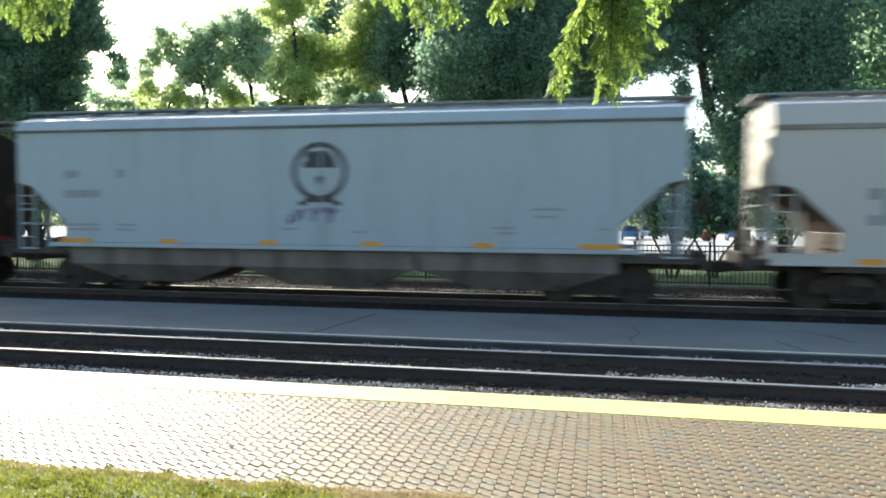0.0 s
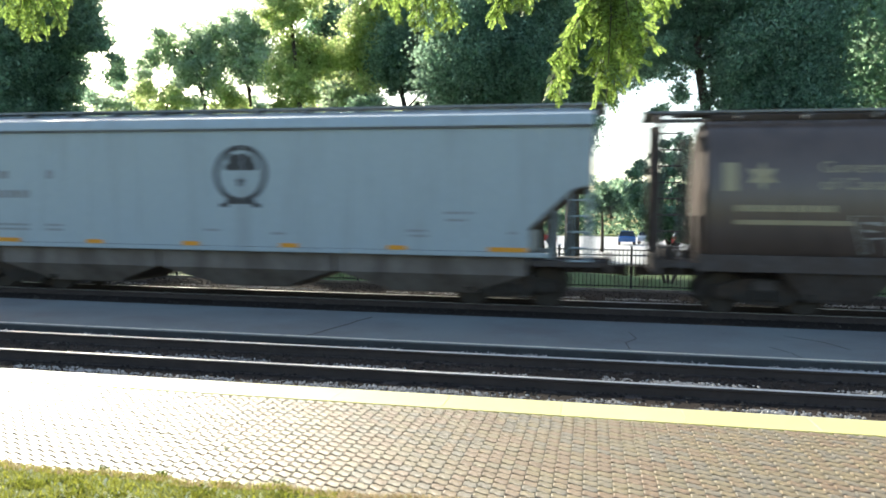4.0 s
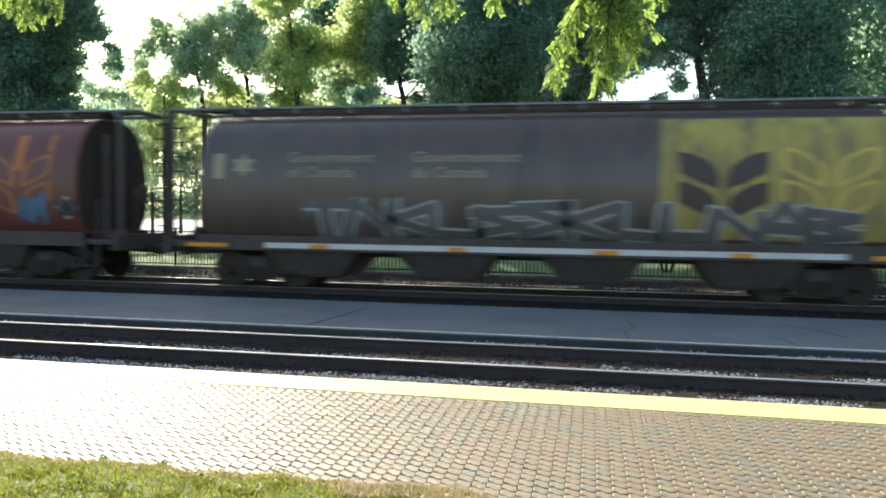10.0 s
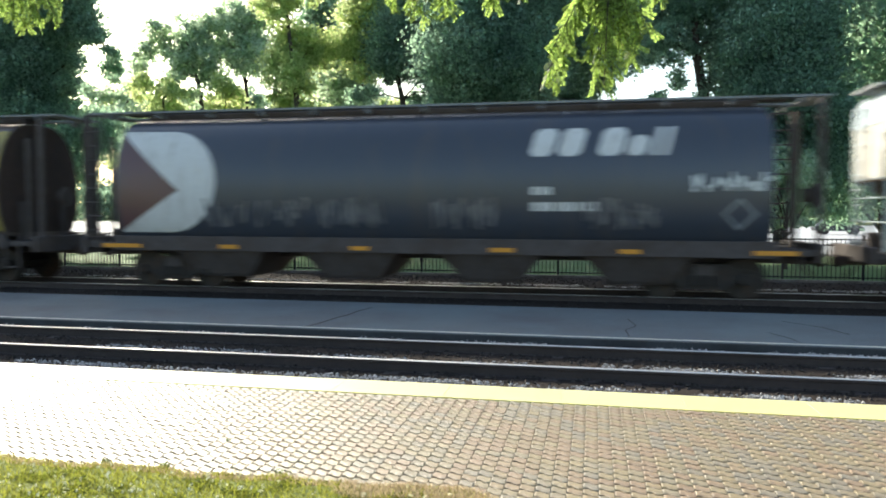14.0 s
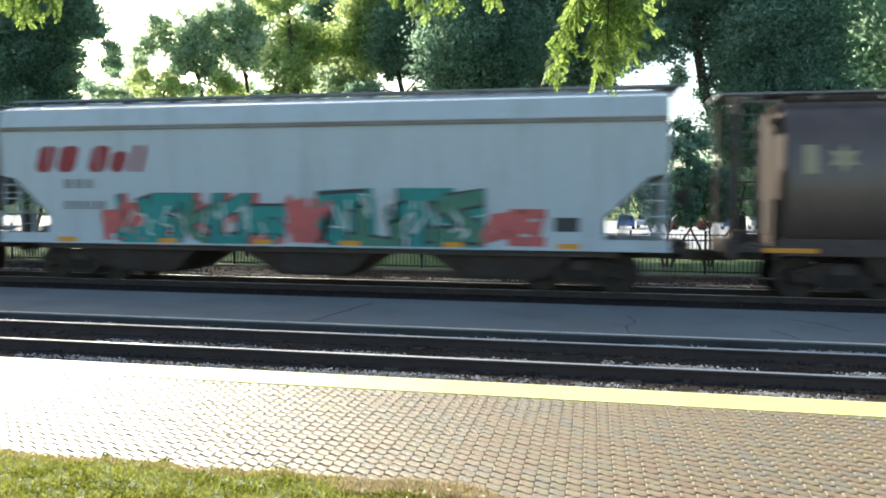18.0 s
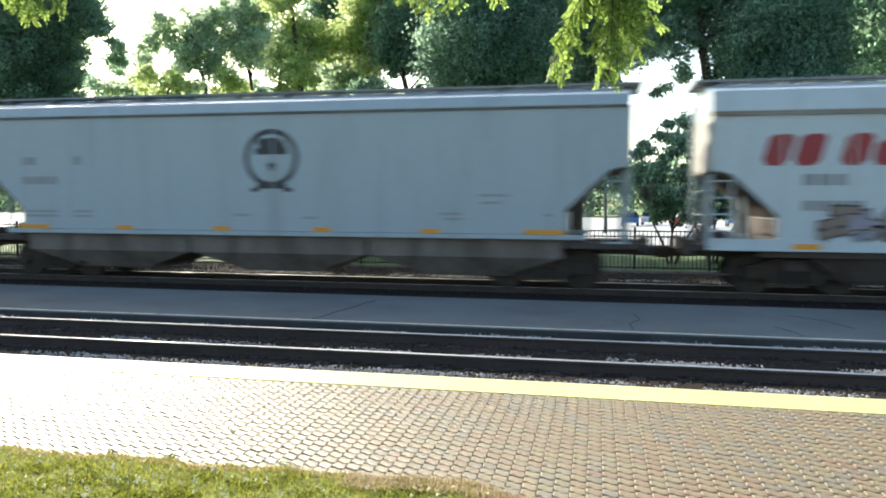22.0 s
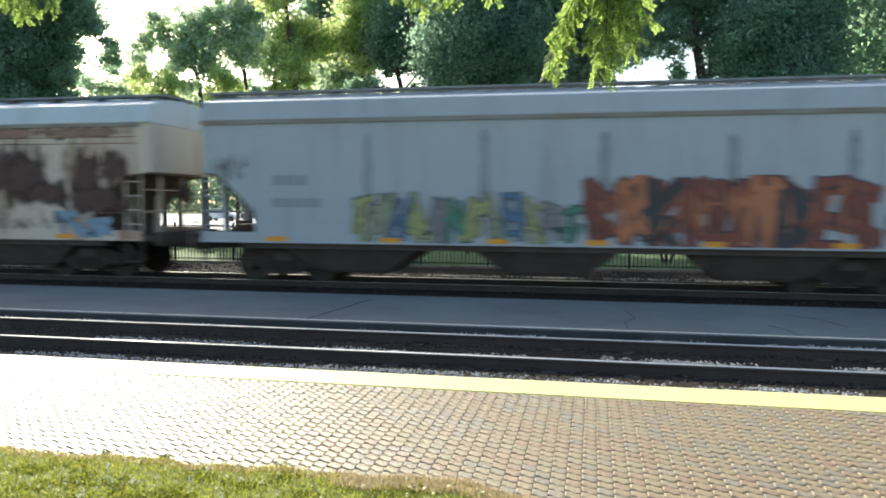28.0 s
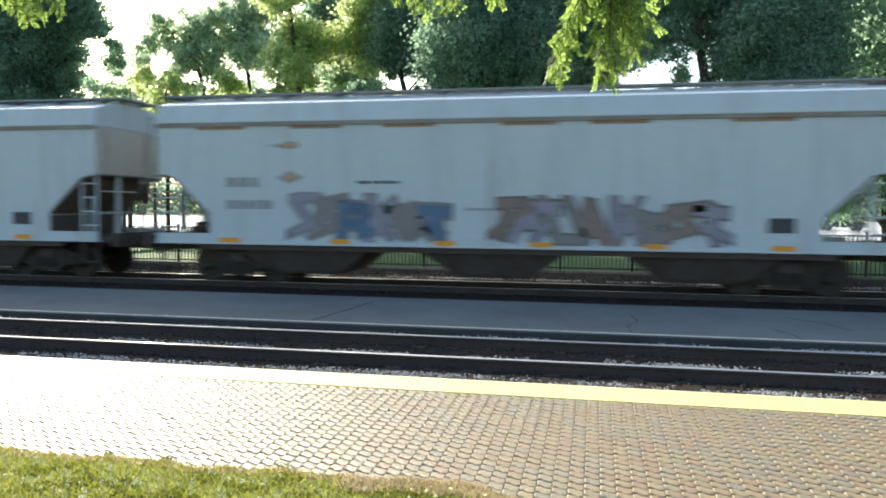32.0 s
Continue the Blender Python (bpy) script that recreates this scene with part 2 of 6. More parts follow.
M = dict(
    ballast=surface("ballast_ground", (0.030, 0.025, 0.022), 1.0, 0, 18, 0.5, (0.042, 0.033, 0.028), 0.9, (0.4, 0.7), (1, 1, 1), 1.0, 22, 0.0, 0.03),
    stone=surface("ballast_stone", (0.052, 0.044, 0.038), 1.0, 0, 9, 0.3, None, bump=0.4, island=0.4, spec=0.05),
    sunlit_pale_stone=surface("sunlit_pale_stone", (0.37, 0.355, 0.34), 0.9, 0, 9, 0.2, None, bump=0.4, island=0.3),
    rail=surface("rail_steel_side", (0.062, 0.046, 0.040), 0.9, 0.0, 12, 0.3, (0.045, 0.034, 0.030), 2.0, (0.4, 0.7)),
    railtop=surface("rail_running_surface", (0.60, 0.58, 0.56), 0.45, 1.0, 20, 0.15, None, bump=0.05),
    tie=surface("weathered_wood_tie", (0.05, 0.04, 0.033), 0.9, 0, 14, 0.45, (0.04, 0.03, 0.025), 3, (0.4, 0.7), (6, 1, 1), 0.6, 30),
    asphalt=surface("worn_asphalt", (0.117, 0.142, 0.148), 0.85, 0, 30, 0.25, (0.092, 0.095, 0.10), 0.5, (0.4, 0.7), (1, 1, 1), 0.5, 90),
    concrete=surface("pale_concrete", (0.42, 0.40, 0.37), 0.85, 0, 12, 0.18, (0.28, 0.26, 0.24), 0.9, (0.45, 0.75), (1, 1, 1), 0.4, 50),
    linepaint=surface("worn_line_paint", (0.60, 0.57, 0.46), 0.8, 0, 12, 0.3, (0.22, 0.22, 0.21), 2.2, (0.52, 0.72), (1, 1, 1), 0.3, 60),
    yellow=surface("yellow_tactile", (0.80, 0.71, 0.25), 0.48, 0, 10, 0.06, (0.70, 0.62, 0.27), 1.4, (0.5, 0.8), (1, 1, 1), 0.3, 60, 0.05, 0.9),
    paver=paver_material("concrete_paver", ((0.212, 0.188, 0.132), (0.275, 0.218, 0.108), (0.262, 0.176, 0.100))),
    sand=surface("joint_sand", (0.24, 0.205, 0.14), 0.95, 0, 30, 0.35, None, bump=0.5),
    crack=surface("crack_fill", (0.02, 0.02, 0.022), 0.8, 0, 20, 0.3, None, bump=0.2),
    lawn=surface("lawn_ground", (0.145, 0.170, 0.034), 0.95, 0, 5, 0.4, (0.16, 0.18, 0.05), 0.35, (0.45, 0.7), (1, 1, 1), 0.9, 25),
    # deeper green than the near lawn, with tree shade put into the colour
    lawn_shade=surface("shaded_green_lawn_ground", (0.060, 0.120, 0.030), 0.95, 0, 5, 0.4, (0.085, 0.125, 0.03), 0.35, (0.45, 0.7), (1, 1, 1), 0.9, 25),
    grass=leaf_material("grass_blade", (0.165, 0.175, 0.038), (0.275, 0.28, 0.042), 0.6),
    grass_dark=leaf_material("dark_grass_blade", (0.11, 0.135, 0.03), (0.17, 0.195, 0.032), 0.6),
    weed=leaf_material("weed_leaf", (0.06, 0.10, 0.04), (0.10, 0.15, 0.04), 0.5),
    straw=leaf_material("dry_grass_blade", (0.50, 0.41, 0.28), (0.42, 0.33, 0.21)),
    clover=surface("clover_flower", (0.85, 0.79, 0.50), 0.8, 0, 12, 0.1, None, bump=0),
    bark=surface("tree_bark", (0.075, 0.058, 0.045), 0.95, 0, 10, 0.4, (0.04, 0.035, 0.03), 2, (0.4, 0.7), (3, 3, 0.5), 0.9, 14),
    # leaf tones: backlight, sunlight and bluish haze are put into these colours
    leaf_dark=leaf_material("leaf_backlit_dark_green", (0.105, 0.16, 0.145), (0.42, 0.60, 0.42)),
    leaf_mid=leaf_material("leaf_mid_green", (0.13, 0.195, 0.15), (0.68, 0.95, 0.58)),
    leaf_lit=leaf_material("leaf_sunlit_yellow_green", (0.165, 0.27, 0.115), (0.76, 1.0, 0.42)),
    leaf_near=leaf_material("locust_leaf", (0.15, 0.22, 0.075), (0.285, 0.40, 0.095), 0.55),
    iron=surface("black_iron", (0.018, 0.018, 0.02), 0.5, 0.4, 12, 0.3, None, bump=0.1),
    lot=surface("sunny_parking_lot", (0.42, 0.42, 0.42), 0.8, 0, 3, 0.1, None, bump=0.2),
    under=surface("grimy_underframe", (0.092, 0.077, 0.072), 0.85, 0.2, 7, 0.4, (0.07, 0.05, 0.04), 1.5, (0.45, 0.7)),
    wheel=surface("wheel_steel", (0.05, 0.042, 0.036), 0.6, 0.6, 9, 0.3, (0.09, 0.05, 0.03), 2, (0.5, 0.7)),
    cast=surface("cast_side_frame", (0.045, 0.038, 0.033), 0.8, 0.3, 8, 0.4, (0.10, 0.06, 0.04), 2, (0.5, 0.75)),
    coupler=surface("coupler_casting", (0.06, 0.04, 0.03), 0.7, 0.4, 8, 0.4, None),
    orange=surface("orange_reflector", (0.66, 0.28, 0.025), 0.45, 0, 14, 0.12, (0.45, 0.22, 0.05), 3, (0.55, 0.8), bump=0.05),
    white=surface("white_lettering", (0.60, 0.59, 0.57), 0.55, 0, 8, 0.1, (0.40, 0.37, 0.34), 1.6, (0.5, 0.8), (3, 3, 0.5), 0.05),
    ghost=surface("worn_red_lettering", (0.25, 0.062, 0.045), 0.5, 0, 8, 0.2, (0.14, 0.05, 0.04), 1.6, (0.40, 0.66), (3, 3, 0.5), 0.05),
    edge=surface("dark_platform_edge", (0.055, 0.058, 0.060), 0.9, 0, 14, 0.35, (0.035, 0.034, 0.033), 1.2, (0.4, 0.7), (1, 1, 1), 0.7, 40),
    # darker teal leaf for distant trees, with the haze put into the colour
    leaf_far=leaf_material("leaf_far_hazy_green", (0.085, 0.135, 0.115), (0.30, 0.44, 0.30)),
    red=surface("red_lettering", (0.27, 0.028, 0.035), 0.5, 0, 8, 0.15, (0.22, 0.06, 0.06), 1.6, (0.5, 0.8), (3, 3, 0.5), 0.05),
    black=surface("black_lettering", (0.045, 0.045, 0.05), 0.6, 0, 8, 0.2, None, bump=0.05),
    greytext=surface("faded_grey_lettering", (0.24, 0.25, 0.26), 0.6, 0, 8, 0.2, None, bump=0.05),
    cream=surface("cream_lettering", (0.33, 0.285, 0.18), 0.6, 0, 8, 0.15, (0.25, 0.19, 0.13), 1.4, (0.5, 0.8), (3, 3, 0.5), 0.05),
    wheatcol=surface("wheat_yellow_paint", (0.62, 0.42, 0.09), 0.6, 0, 8, 0.12, (0.36, 0.25, 0.10), 1.2, (0.45, 0.8), (3, 3, 0.5), 0.05),
    wheatred=surface("faded_wheat_paint", (0.44, 0.15, 0.05), 0.6, 0, 8, 0.15, (0.26, 0.09, 0.04), 1.2, (0.45, 0.8), (3, 3, 0.5), 0.05),
    panel=surface("yellow_panel_paint", (0.40, 0.32, 0.08), 0.6, 0, 5, 0.15, (0.15, 0.12, 0.07), 1.0, (0.40, 0.72), (3, 3, 0.4), 0.1),
    faded=surface("faded_white_lettering", (0.34, 0.31, 0.30), 0.6, 0, 8, 0.15, (0.17, 0.12, 0.11), 1.4, (0.42, 0.72), (3, 3, 0.5), 0.05),
    wheatdim=surface("dim_wheat_paint", (0.115, 0.055, 0.035), 0.6, 0, 8, 0.15, (0.10, 0.05, 0.04), 1.2, (0.42, 0.72), (3, 3, 0.5), 0.05),
    # rust brown, darkened further: the hollow end's shade is in the colour
    endrust_shaded=surface("shaded_rusty_end_sheet", (0.05, 0.030, 0.022), 0.9, 0.0, 6, 0.5, (0.03, 0.022, 0.018), 1.0, (0.4, 0.7), (1, 1, 1), 0.3),
    endsheet=surface("cream_rusty_end_sheet", (0.46, 0.44, 0.40), 0.8, 0.0, 6, 0.15, (0.25, 0.20, 0.16), 0.9, (0.52, 0.8), (2, 2, 0.5), 0.3),
    tanpanel=surface("tan_panel_paint", (0.36, 0.29, 0.12), 0.6, 0, 5, 0.15, (0.12, 0.10, 0.07), 1.2, (0.38, 0.66), (3, 3, 0.3), 0.1),
    eave=surface("dusty_eave_paint", (0.225, 0.215, 0.20), 0.8, 0, 5, 0.2, (0.19, 0.14, 0.105), 0.8, (0.45, 0.7)),
    # thin dark strip along the roof edge of flat-sided cars
    eave_dark=surface("dark_eave_strip", (0.12, 0.125, 0.13), 0.8, 0, 5, 0.2, (0.08, 0.075, 0.07), 0.8, (0.45, 0.7)),
    dkbrown=surface("dark_brown_mark", (0.07, 0.05, 0.045), 0.6, 0, 8, 0.15, None, bump=0.05),
    board=surface("dull_grating_steel", (0.22, 0.23, 0.24), 0.7, 0.2, 8, 0.2, (0.13, 0.12, 0.11), 2, (0.5, 0.8)),
    slope=surface("rusty_slope_sheet", (0.13, 0.095, 0.07), 0.85, 0.0, 6, 0.3, (0.07, 0.05, 0.04), 1.0, (0.4, 0.7), (1, 1, 1), 0.3),
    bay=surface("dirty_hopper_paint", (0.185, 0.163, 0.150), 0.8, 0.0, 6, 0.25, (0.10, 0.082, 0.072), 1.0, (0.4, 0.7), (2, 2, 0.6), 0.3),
    chrome=surface("hatch_steel", (0.62, 0.63, 0.64), 0.4, 0.5, 8, 0.1, (0.4, 0.38, 0.36), 2, (0.5, 0.8)),
)
PAINTS = dict(
    grey=paint("light_grey_paint", (0.33, 0.392, 0.432), (0.24, 0.265, 0.28), (0.5, 0.9)),
    pale=paint("pale_grey_paint", (0.44, 0.50, 0.535), (0.31, 0.325, 0.325), (0.5, 0.92)),
    bluish=paint("pale_blue_grey_paint", (0.43, 0.53, 0.59), (0.33, 0.38, 0.41), (0.5, 0.92)),
    dull=paint("dull_grey_paint", (0.34, 0.37, 0.40), (0.24, 0.23, 0.22), (0.5, 0.9)),
    tan=paint("tan_grey_paint", (0.43, 0.42, 0.40), (0.34, 0.30, 0.26), (0.55, 0.95)),
    beige=paint("rusty_beige_paint", (0.50, 0.42, 0.35), (0.26, 0.12, 0.07), (0.50, 0.70)),
    red=paint("bright_red_paint", (0.42, 0.035, 0.045), (0.15, 0.045, 0.045), (0.48, 0.85), 0.36, spec=0.5),
    maroon=paint("dark_maroon_paint", (0.115, 0.056, 0.053), (0.09, 0.065, 0.06), (0.45, 0.8), 0.32, spec=0.6),
    oxide=paint("oxide_red_paint", (0.15, 0.045, 0.036), (0.08, 0.042, 0.036), (0.45, 0.8), 0.36, spec=0.5),
    brown=paint("weathered_brown_paint", (0.100, 0.073, 0.063), (0.052, 0.041, 0.036), (0.45, 0.8), 0.32, spec=0.6),
    navy=paint("blue_black_paint", (0.046, 0.052, 0.068), (0.075, 0.066, 0.064), (0.5, 0.85), 0.32, spec=0.6),
    rust=surface("rust_streaked_paint", (0.27, 0.215, 0.185), 0.8, 0, 5, 0.15, (0.145, 0.082, 0.058), 0.9, (0.43, 0.64), (2.2, 2.2, 0.22), 0.3, 50),
)


# ---- mesh helpers ----
def part(name, bm, material, parent=None, label="", at=None):
    """Links a bmesh or mesh as one object, under a thing or a part; the material sits on the object."""
    if isinstance(bm, bmesh.types.BMesh):
        me = bpy.data.meshes.new(name)
        bm.to_mesh(me)
        bm.free()
    else:
        me = bm
    if not me.materials:
        me.materials.append(material)
    ob = new(name, me)
    ob.material_slots[0].link = "OBJECT"
    ob.material_slots[0].material = material
    if parent:
        ob.parent = parent
    if at is not None:
        ob.matrix_basis = at
    if label:
        ob["label"] = label
    return ob


CACHE = {}


def cached(key, build):
    if key not in CACHE:
        bm = build()
        me = bpy.data.meshes.new(key if isinstance(key, str) else key[0])
        bm.to_mesh(me)
        bm.free()
        CACHE[key] = me
    return CACHE[key]


def box(bm, x0, x1, y0, y1, z0, z1, bevel=0.0):
    r = bmesh.ops.create_cube(bm, size=1, matrix=Matrix.LocRotScale(((x0 + x1) / 2, (y0 + y1) / 2, (z0 + z1) / 2), None, (x1 - x0, y1 - y0, z1 - z0)))
    if bevel:
        es = {e for v in r["verts"] for e in v.link_edges}
        bmesh.ops.bevel(bm, geom=list(es), offset=bevel, segments=1, affect="EDGES")
    return bm


def rod(bm, a, b, r=0.02, n=6):
    a, b = Vector(a), Vector(b)
    d = b - a
    m = Matrix.Translation((a + b) / 2) @ d.to_track_quat("Z", "Y").to_matrix().to_4x4()
    bmesh.ops.create_cone(bm, cap_ends=True, segments=n, radius1=r, radius2=r, depth=d.length, matrix=m)
    return bm


def prism(bm, poly, y0, y1):
    """A polygon of (x, z) drawn out from y0 to y1."""
    a = [bm.verts.new((x, y0, z)) for x, z in poly]
    b = [bm.verts.new((x, y1, z)) for x, z in poly]
    bm.faces.new(a), bm.faces.new(b[::-1])
    for i in range(len(poly)):
        j = (i + 1) % len(poly)
        bm.faces.new((a[j], a[i], b[i], b[j]))
    bmesh.ops.recalc_face_normals(bm, faces=bm.faces[:])
    return bm


def loft(bm, rings):
    """Joins rings of equal length, with caps."""
    vs = [[bm.verts.new(p) for p in r] for r in rings]
    for a, b in zip(vs, vs[1:]):
        for i in range(len(a)):
            j = (i + 1) % len(a)
            bm.faces.new((a[i], a[j], b[j], b[i]))
    bm.faces.new(vs[0][::-1]), bm.faces.new(vs[-1])
    bmesh.ops.recalc_face_normals(bm, faces=bm.faces[:])
    return bm


def soften(bm, limit=0.6):
    """Smooth shading, with hard edges kept where faces meet at more than the limit."""
    bm.normal_update()
    for f in bm.faces:
        f.smooth = True
    for e in bm.edges:
        e.smooth = len(e.link_faces) == 2 and e.calc_face_angle(3.2) < limit
    return bm


def raw(name, verts, faces):
    me = bpy.data.meshes.new(name)
    me.from_pydata(verts, [], faces)
    return me


# ---- ground, tracks, platforms ----
def slab(name, x0, x1, y0, y1, z0, z1, mat, kind="structure", label="", bevel=0.0):
    ob = part(name, box(bmesh.new(), x0, x1, y0, y1, z0, z1, bevel), mat)
    return tagged(ob, label, kind=kind)


FAR = 620.0


def build_ground():
    # one sheet to the horizon, in strips of lawn and ballast that share their edges
    xs = [-4000, -FAR, -60, -30, 0, 30, 60, FAR, 4000]
    prof = [(-400, 0.03), (-30, 0.03), (5.0, 0.0), (8.2, -0.30), (8.6, -0.35), (12.0, -0.35), (15.6, -0.35), (16.4, -0.35), (21.6, -0.35), (24.6, -0.36), (25.6, -0.28),
            (40, -0.25), (120, -0.25), (4000, -0.25)]
    vs = [(x, y, z) for x in xs for y, z in prof]
    n = len(prof)
    fs = [(i * n + j, (i + 1) * n + j, (i + 1) * n + j + 1, i * n + j + 1) for i in range(len(xs) - 1) for j in range(n - 1)]
    tagged(part("ground", raw("ground", vs, fs), M["lawn"]), "level mown lawn around the railway", kind="structure")
    for y, nm in ((NEAR_Y, "ballast_near"), (TRACK_Y, "ballast_far")):
        bm = bmesh.new()
        ring = [(y - 3.4, -0.40), (y - 3.35, -0.16), (y - 0.9, -0.155), (y + 0.9, -0.155), (y + 3.2, -0.18), (y + 6.6, -0.24), (y + 6.7, -0.40)] if y > 15 else \
            [(y - 2.25, -0.40), (y - 2.2, -0.07), (y - 1.75, -0.055), (y - 1.60, -0.062), (y - 1.25, -0.160), (y + 0.9, -0.158), (y + 1.2, -0.155), (y + 1.3, -0.40)]
        loft(bm, [[(x, a, b) for a, b in ring] for x in (-FAR, 0, FAR)])
        tagged(part(nm, bm, M["ballast"]), "dark crushed-stone track bed", kind="structure")


def rail_ring(y):
    half = [(0.036, 0.0), (0.036, -0.03), (0.010, -0.045), (0.010, -0.135), (0.070, -0.150), (0.070, -0.165)]
    return [(y + a, b) for a, b in half] + [(y - a, b) for a, b in half[::-1]]


def build_track(yc, name):
    for s in (-1, 1):
        y = yc + s * 0.753
        bm = bmesh.new()
        loft(bm, [[(x, a, b - 0.013) for a, b in rail_ring(y)] for x in (-FAR, -60, 0, 60, FAR)])
        r = tagged(part("rail", bm, M["rail"]), "rusty steel rail with a polished top", "rail", name)
        crown = [(y + a, -0.0035 - 0.008 * (a / 0.034) ** 2) for a in (-0.034, -0.025, -0.014, 0.0, 0.014, 0.025, 0.034)] + [(y + 0.034, -0.016), (y - 0.034, -0.016)]
        part("running_surface", soften(loft(bmesh.new(), [[(x, a, b + 0.0035) for a, b in crown] for x in (-FAR, 0, FAR)])), M["railtop"], r, "polished steel rail head")
    me = cached("tie", lambda: box(bmesh.new(), -0.115, 0.115, -1.3, 1.3, -0.33, -0.165, 0.012))
    plate = cached("tie_plate", lambda: box(bmesh.new(), -0.10, 0.10, -0.19, 0.19, -0.168, -0.154, 0.004))
    rnd = random.Random(int(yc * 10))
    for i in range(-34, 35):
        t = part("tie", me, M["tie"], None, at=pose(i * 0.52 + rnd.uniform(-.03, .03), yc + rnd.uniform(-.04, .04), rnd.uniform(-.02, .0), 0, 0, rnd.uniform(-1, 1)))
        tagged(t, "dark weathered wooden railway tie in ballast", "railway tie", name + " ties")
        for s in (-1, 1):
            part("tie_plate", plate, M["rail"], t, at=pose(0, s * 0.753, 0))


def stones(name, yc, y0, y1, count, mat, size, seed, x0=-16, x1=14, zf=None):
    """Loose crushed stones as one heap of small rocks."""
    rng = np.random.default_rng(seed)
    base = np.array([(1, 0, 0), (-1, 0, 0), (0, 1, 0), (0, -1, 0), (0, 0, 1), (0, 0, -1)], float)
    tri = np.array([(0, 2, 4), (2, 1, 4), (1, 3, 4), (3, 0, 4), (2, 0, 5), (1, 2, 5), (3, 1, 5), (0, 3, 5)])
    p = np.stack([rng.uniform(x0, x1, count), rng.uniform(y0, y1, count), np.zeros(count)], 1)
    p[:, 2] = rng.uniform(-0.175, -0.14, count) if zf is None else zf + rng.uniform(-0.02, 0.02, count)
    s = size * rng.uniform(0.5, 1.3, (count, 1, 1))
    v = base[None] * s * rng.uniform(0.6, 1.2, (count, 6, 3))
    a = rng.uniform(0, 6.28, count)
    c, d = np.cos(a)[:, None], np.sin(a)[:, None]
    v = np.stack([v[..., 0] * c - v[..., 1] * d, v[..., 0] * d + v[..., 1] * c, v[..., 2] * 0.7], 2) + p[:, None]
    f = (tri[None] + 6 * np.arange(count)[:, None, None]).reshape(-1, 3)
    me = raw(name, v.reshape(-1, 3).tolist(), f.tolist())
    return tagged(part(name, me, mat), "loose crushed ballast stones between the rails", "ballast", kind="stuff")


build_ground()
build_track(NEAR_Y, "near track")
build_track(TRACK_Y, "far track")
stones("ballast_stones", NEAR_Y, 8.17, 11.60, 14000, M["stone"], 0.032, 3)
# pale stones on sunlit strips of ballast; some sunlight is in their colour
rnd_heap = random.Random(44)
for k in range(78):
    hx, (hy, hz) = rnd_heap.uniform(-13, 11), rnd_heap.choice(((8.62, -0.045), (8.68, -0.05), (8.58, -0.045), (8.64, -0.05), (10.12, -0.10), (10.25, -0.11), (11.36, -0.05)))
    w = rnd_heap.uniform(0.25, 0.9)
    stones("pale_ballast_stones", NEAR_Y, hy - 0.09, hy + 0.09, int(120 * w) + 8, M["sunlit_pale_stone"], 0.021, 500 + k, hx - w, hx + w, hz)
for k in range(34):
    hx, hy = rnd_heap.uniform(-20, 10), rnd_heap.choice((21.35, 21.5, 21.45))
    w = rnd_heap.uniform(0.3, 1.3)
    stones("pale_ballast_stones", TRACK_Y, hy - 0.15, hy + 0.15, int(70 * w) + 8, M["sunlit_pale_stone"], 0.024, 700 + k, hx - w, hx + w, -0.12)
stones("ballast_stones", TRACK_Y, 15.5, 24.5, 12000, M["stone"], 0.036, 6, -22, 16)
# middle platform between the tracks
slab("platform_middle", -FAR, FAR, 11.70, 15.30, -0.20, 0.03, M["asphalt"], label="worn dark asphalt platform between two tracks", bevel=0.01)
slab("platform_edge", -FAR, FAR, 11.64, 11.70, -0.22, 0.022, M["edge"], label="dark weathered platform edge")
slab("edge_line", -FAR, FAR, 11.74, 11.815, 0.02, 0.034, M["linepaint"], label="worn pale edge line on asphalt")


def crack(pts, w):
    bm = bmesh.new()
    for (x, y), (x2, y2) in zip(pts, pts[1:]):
        d = Vector((x2 - x, y2 - y, 0)).normalized().cross(Vector((0, 0, 1))) * w / 2
        vs = [bm.verts.new((x + d.x, y + d.y, 0.033)), bm.verts.new((x2 + d.x, y2 + d.y, 0.033)), bm.verts.new((x2 - d.x, y2 - d.y, 0.033)), bm.verts.new((x - d.x, y - d.y, 0.033))]
        bm.faces.new(vs)
    bmesh.ops.recalc_face_normals(bm, faces=bm.faces[:])
    bmesh.ops.solidify(bm, geom=bm.faces[:], thickness=0.01)
    tagged(part("platform_crack", bm, M["crack"]), "dark sealed crack in the asphalt platform", kind="structure")


crack([(-4.71, 11.83), (-4.64, 12.3), (-4.60, 12.8), (-4.50, 13.4), (-4.48, 13.9), (-4.38, 14.5)], 0.045)
crack([(0.57, 11.83), (0.52, 12.6), (0.72, 13.1), (0.62, 13.9)], 0.016)
crack([(3.03, 11.83), (2.98, 12.3), (2.78, 12.8)], 0.018)
crack([(4.0, 12.9), (3.8, 13.6), (3.3, 14.2)], 0.018)
# near platform: yellow strip, concrete kerb, sand bed under the pavers, and the lawn's edge
slab("platform_near", -FAR, FAR, 8.10, 8.16, -0.25, 0.046, M["concrete"], label="concrete kerb of the brick platform", bevel=0.01)
slab("paver_bed", -FAR, FAR, -30, 7.53, -0.25, 0.031, M["sand"], label="sand bed under the platform pavers")


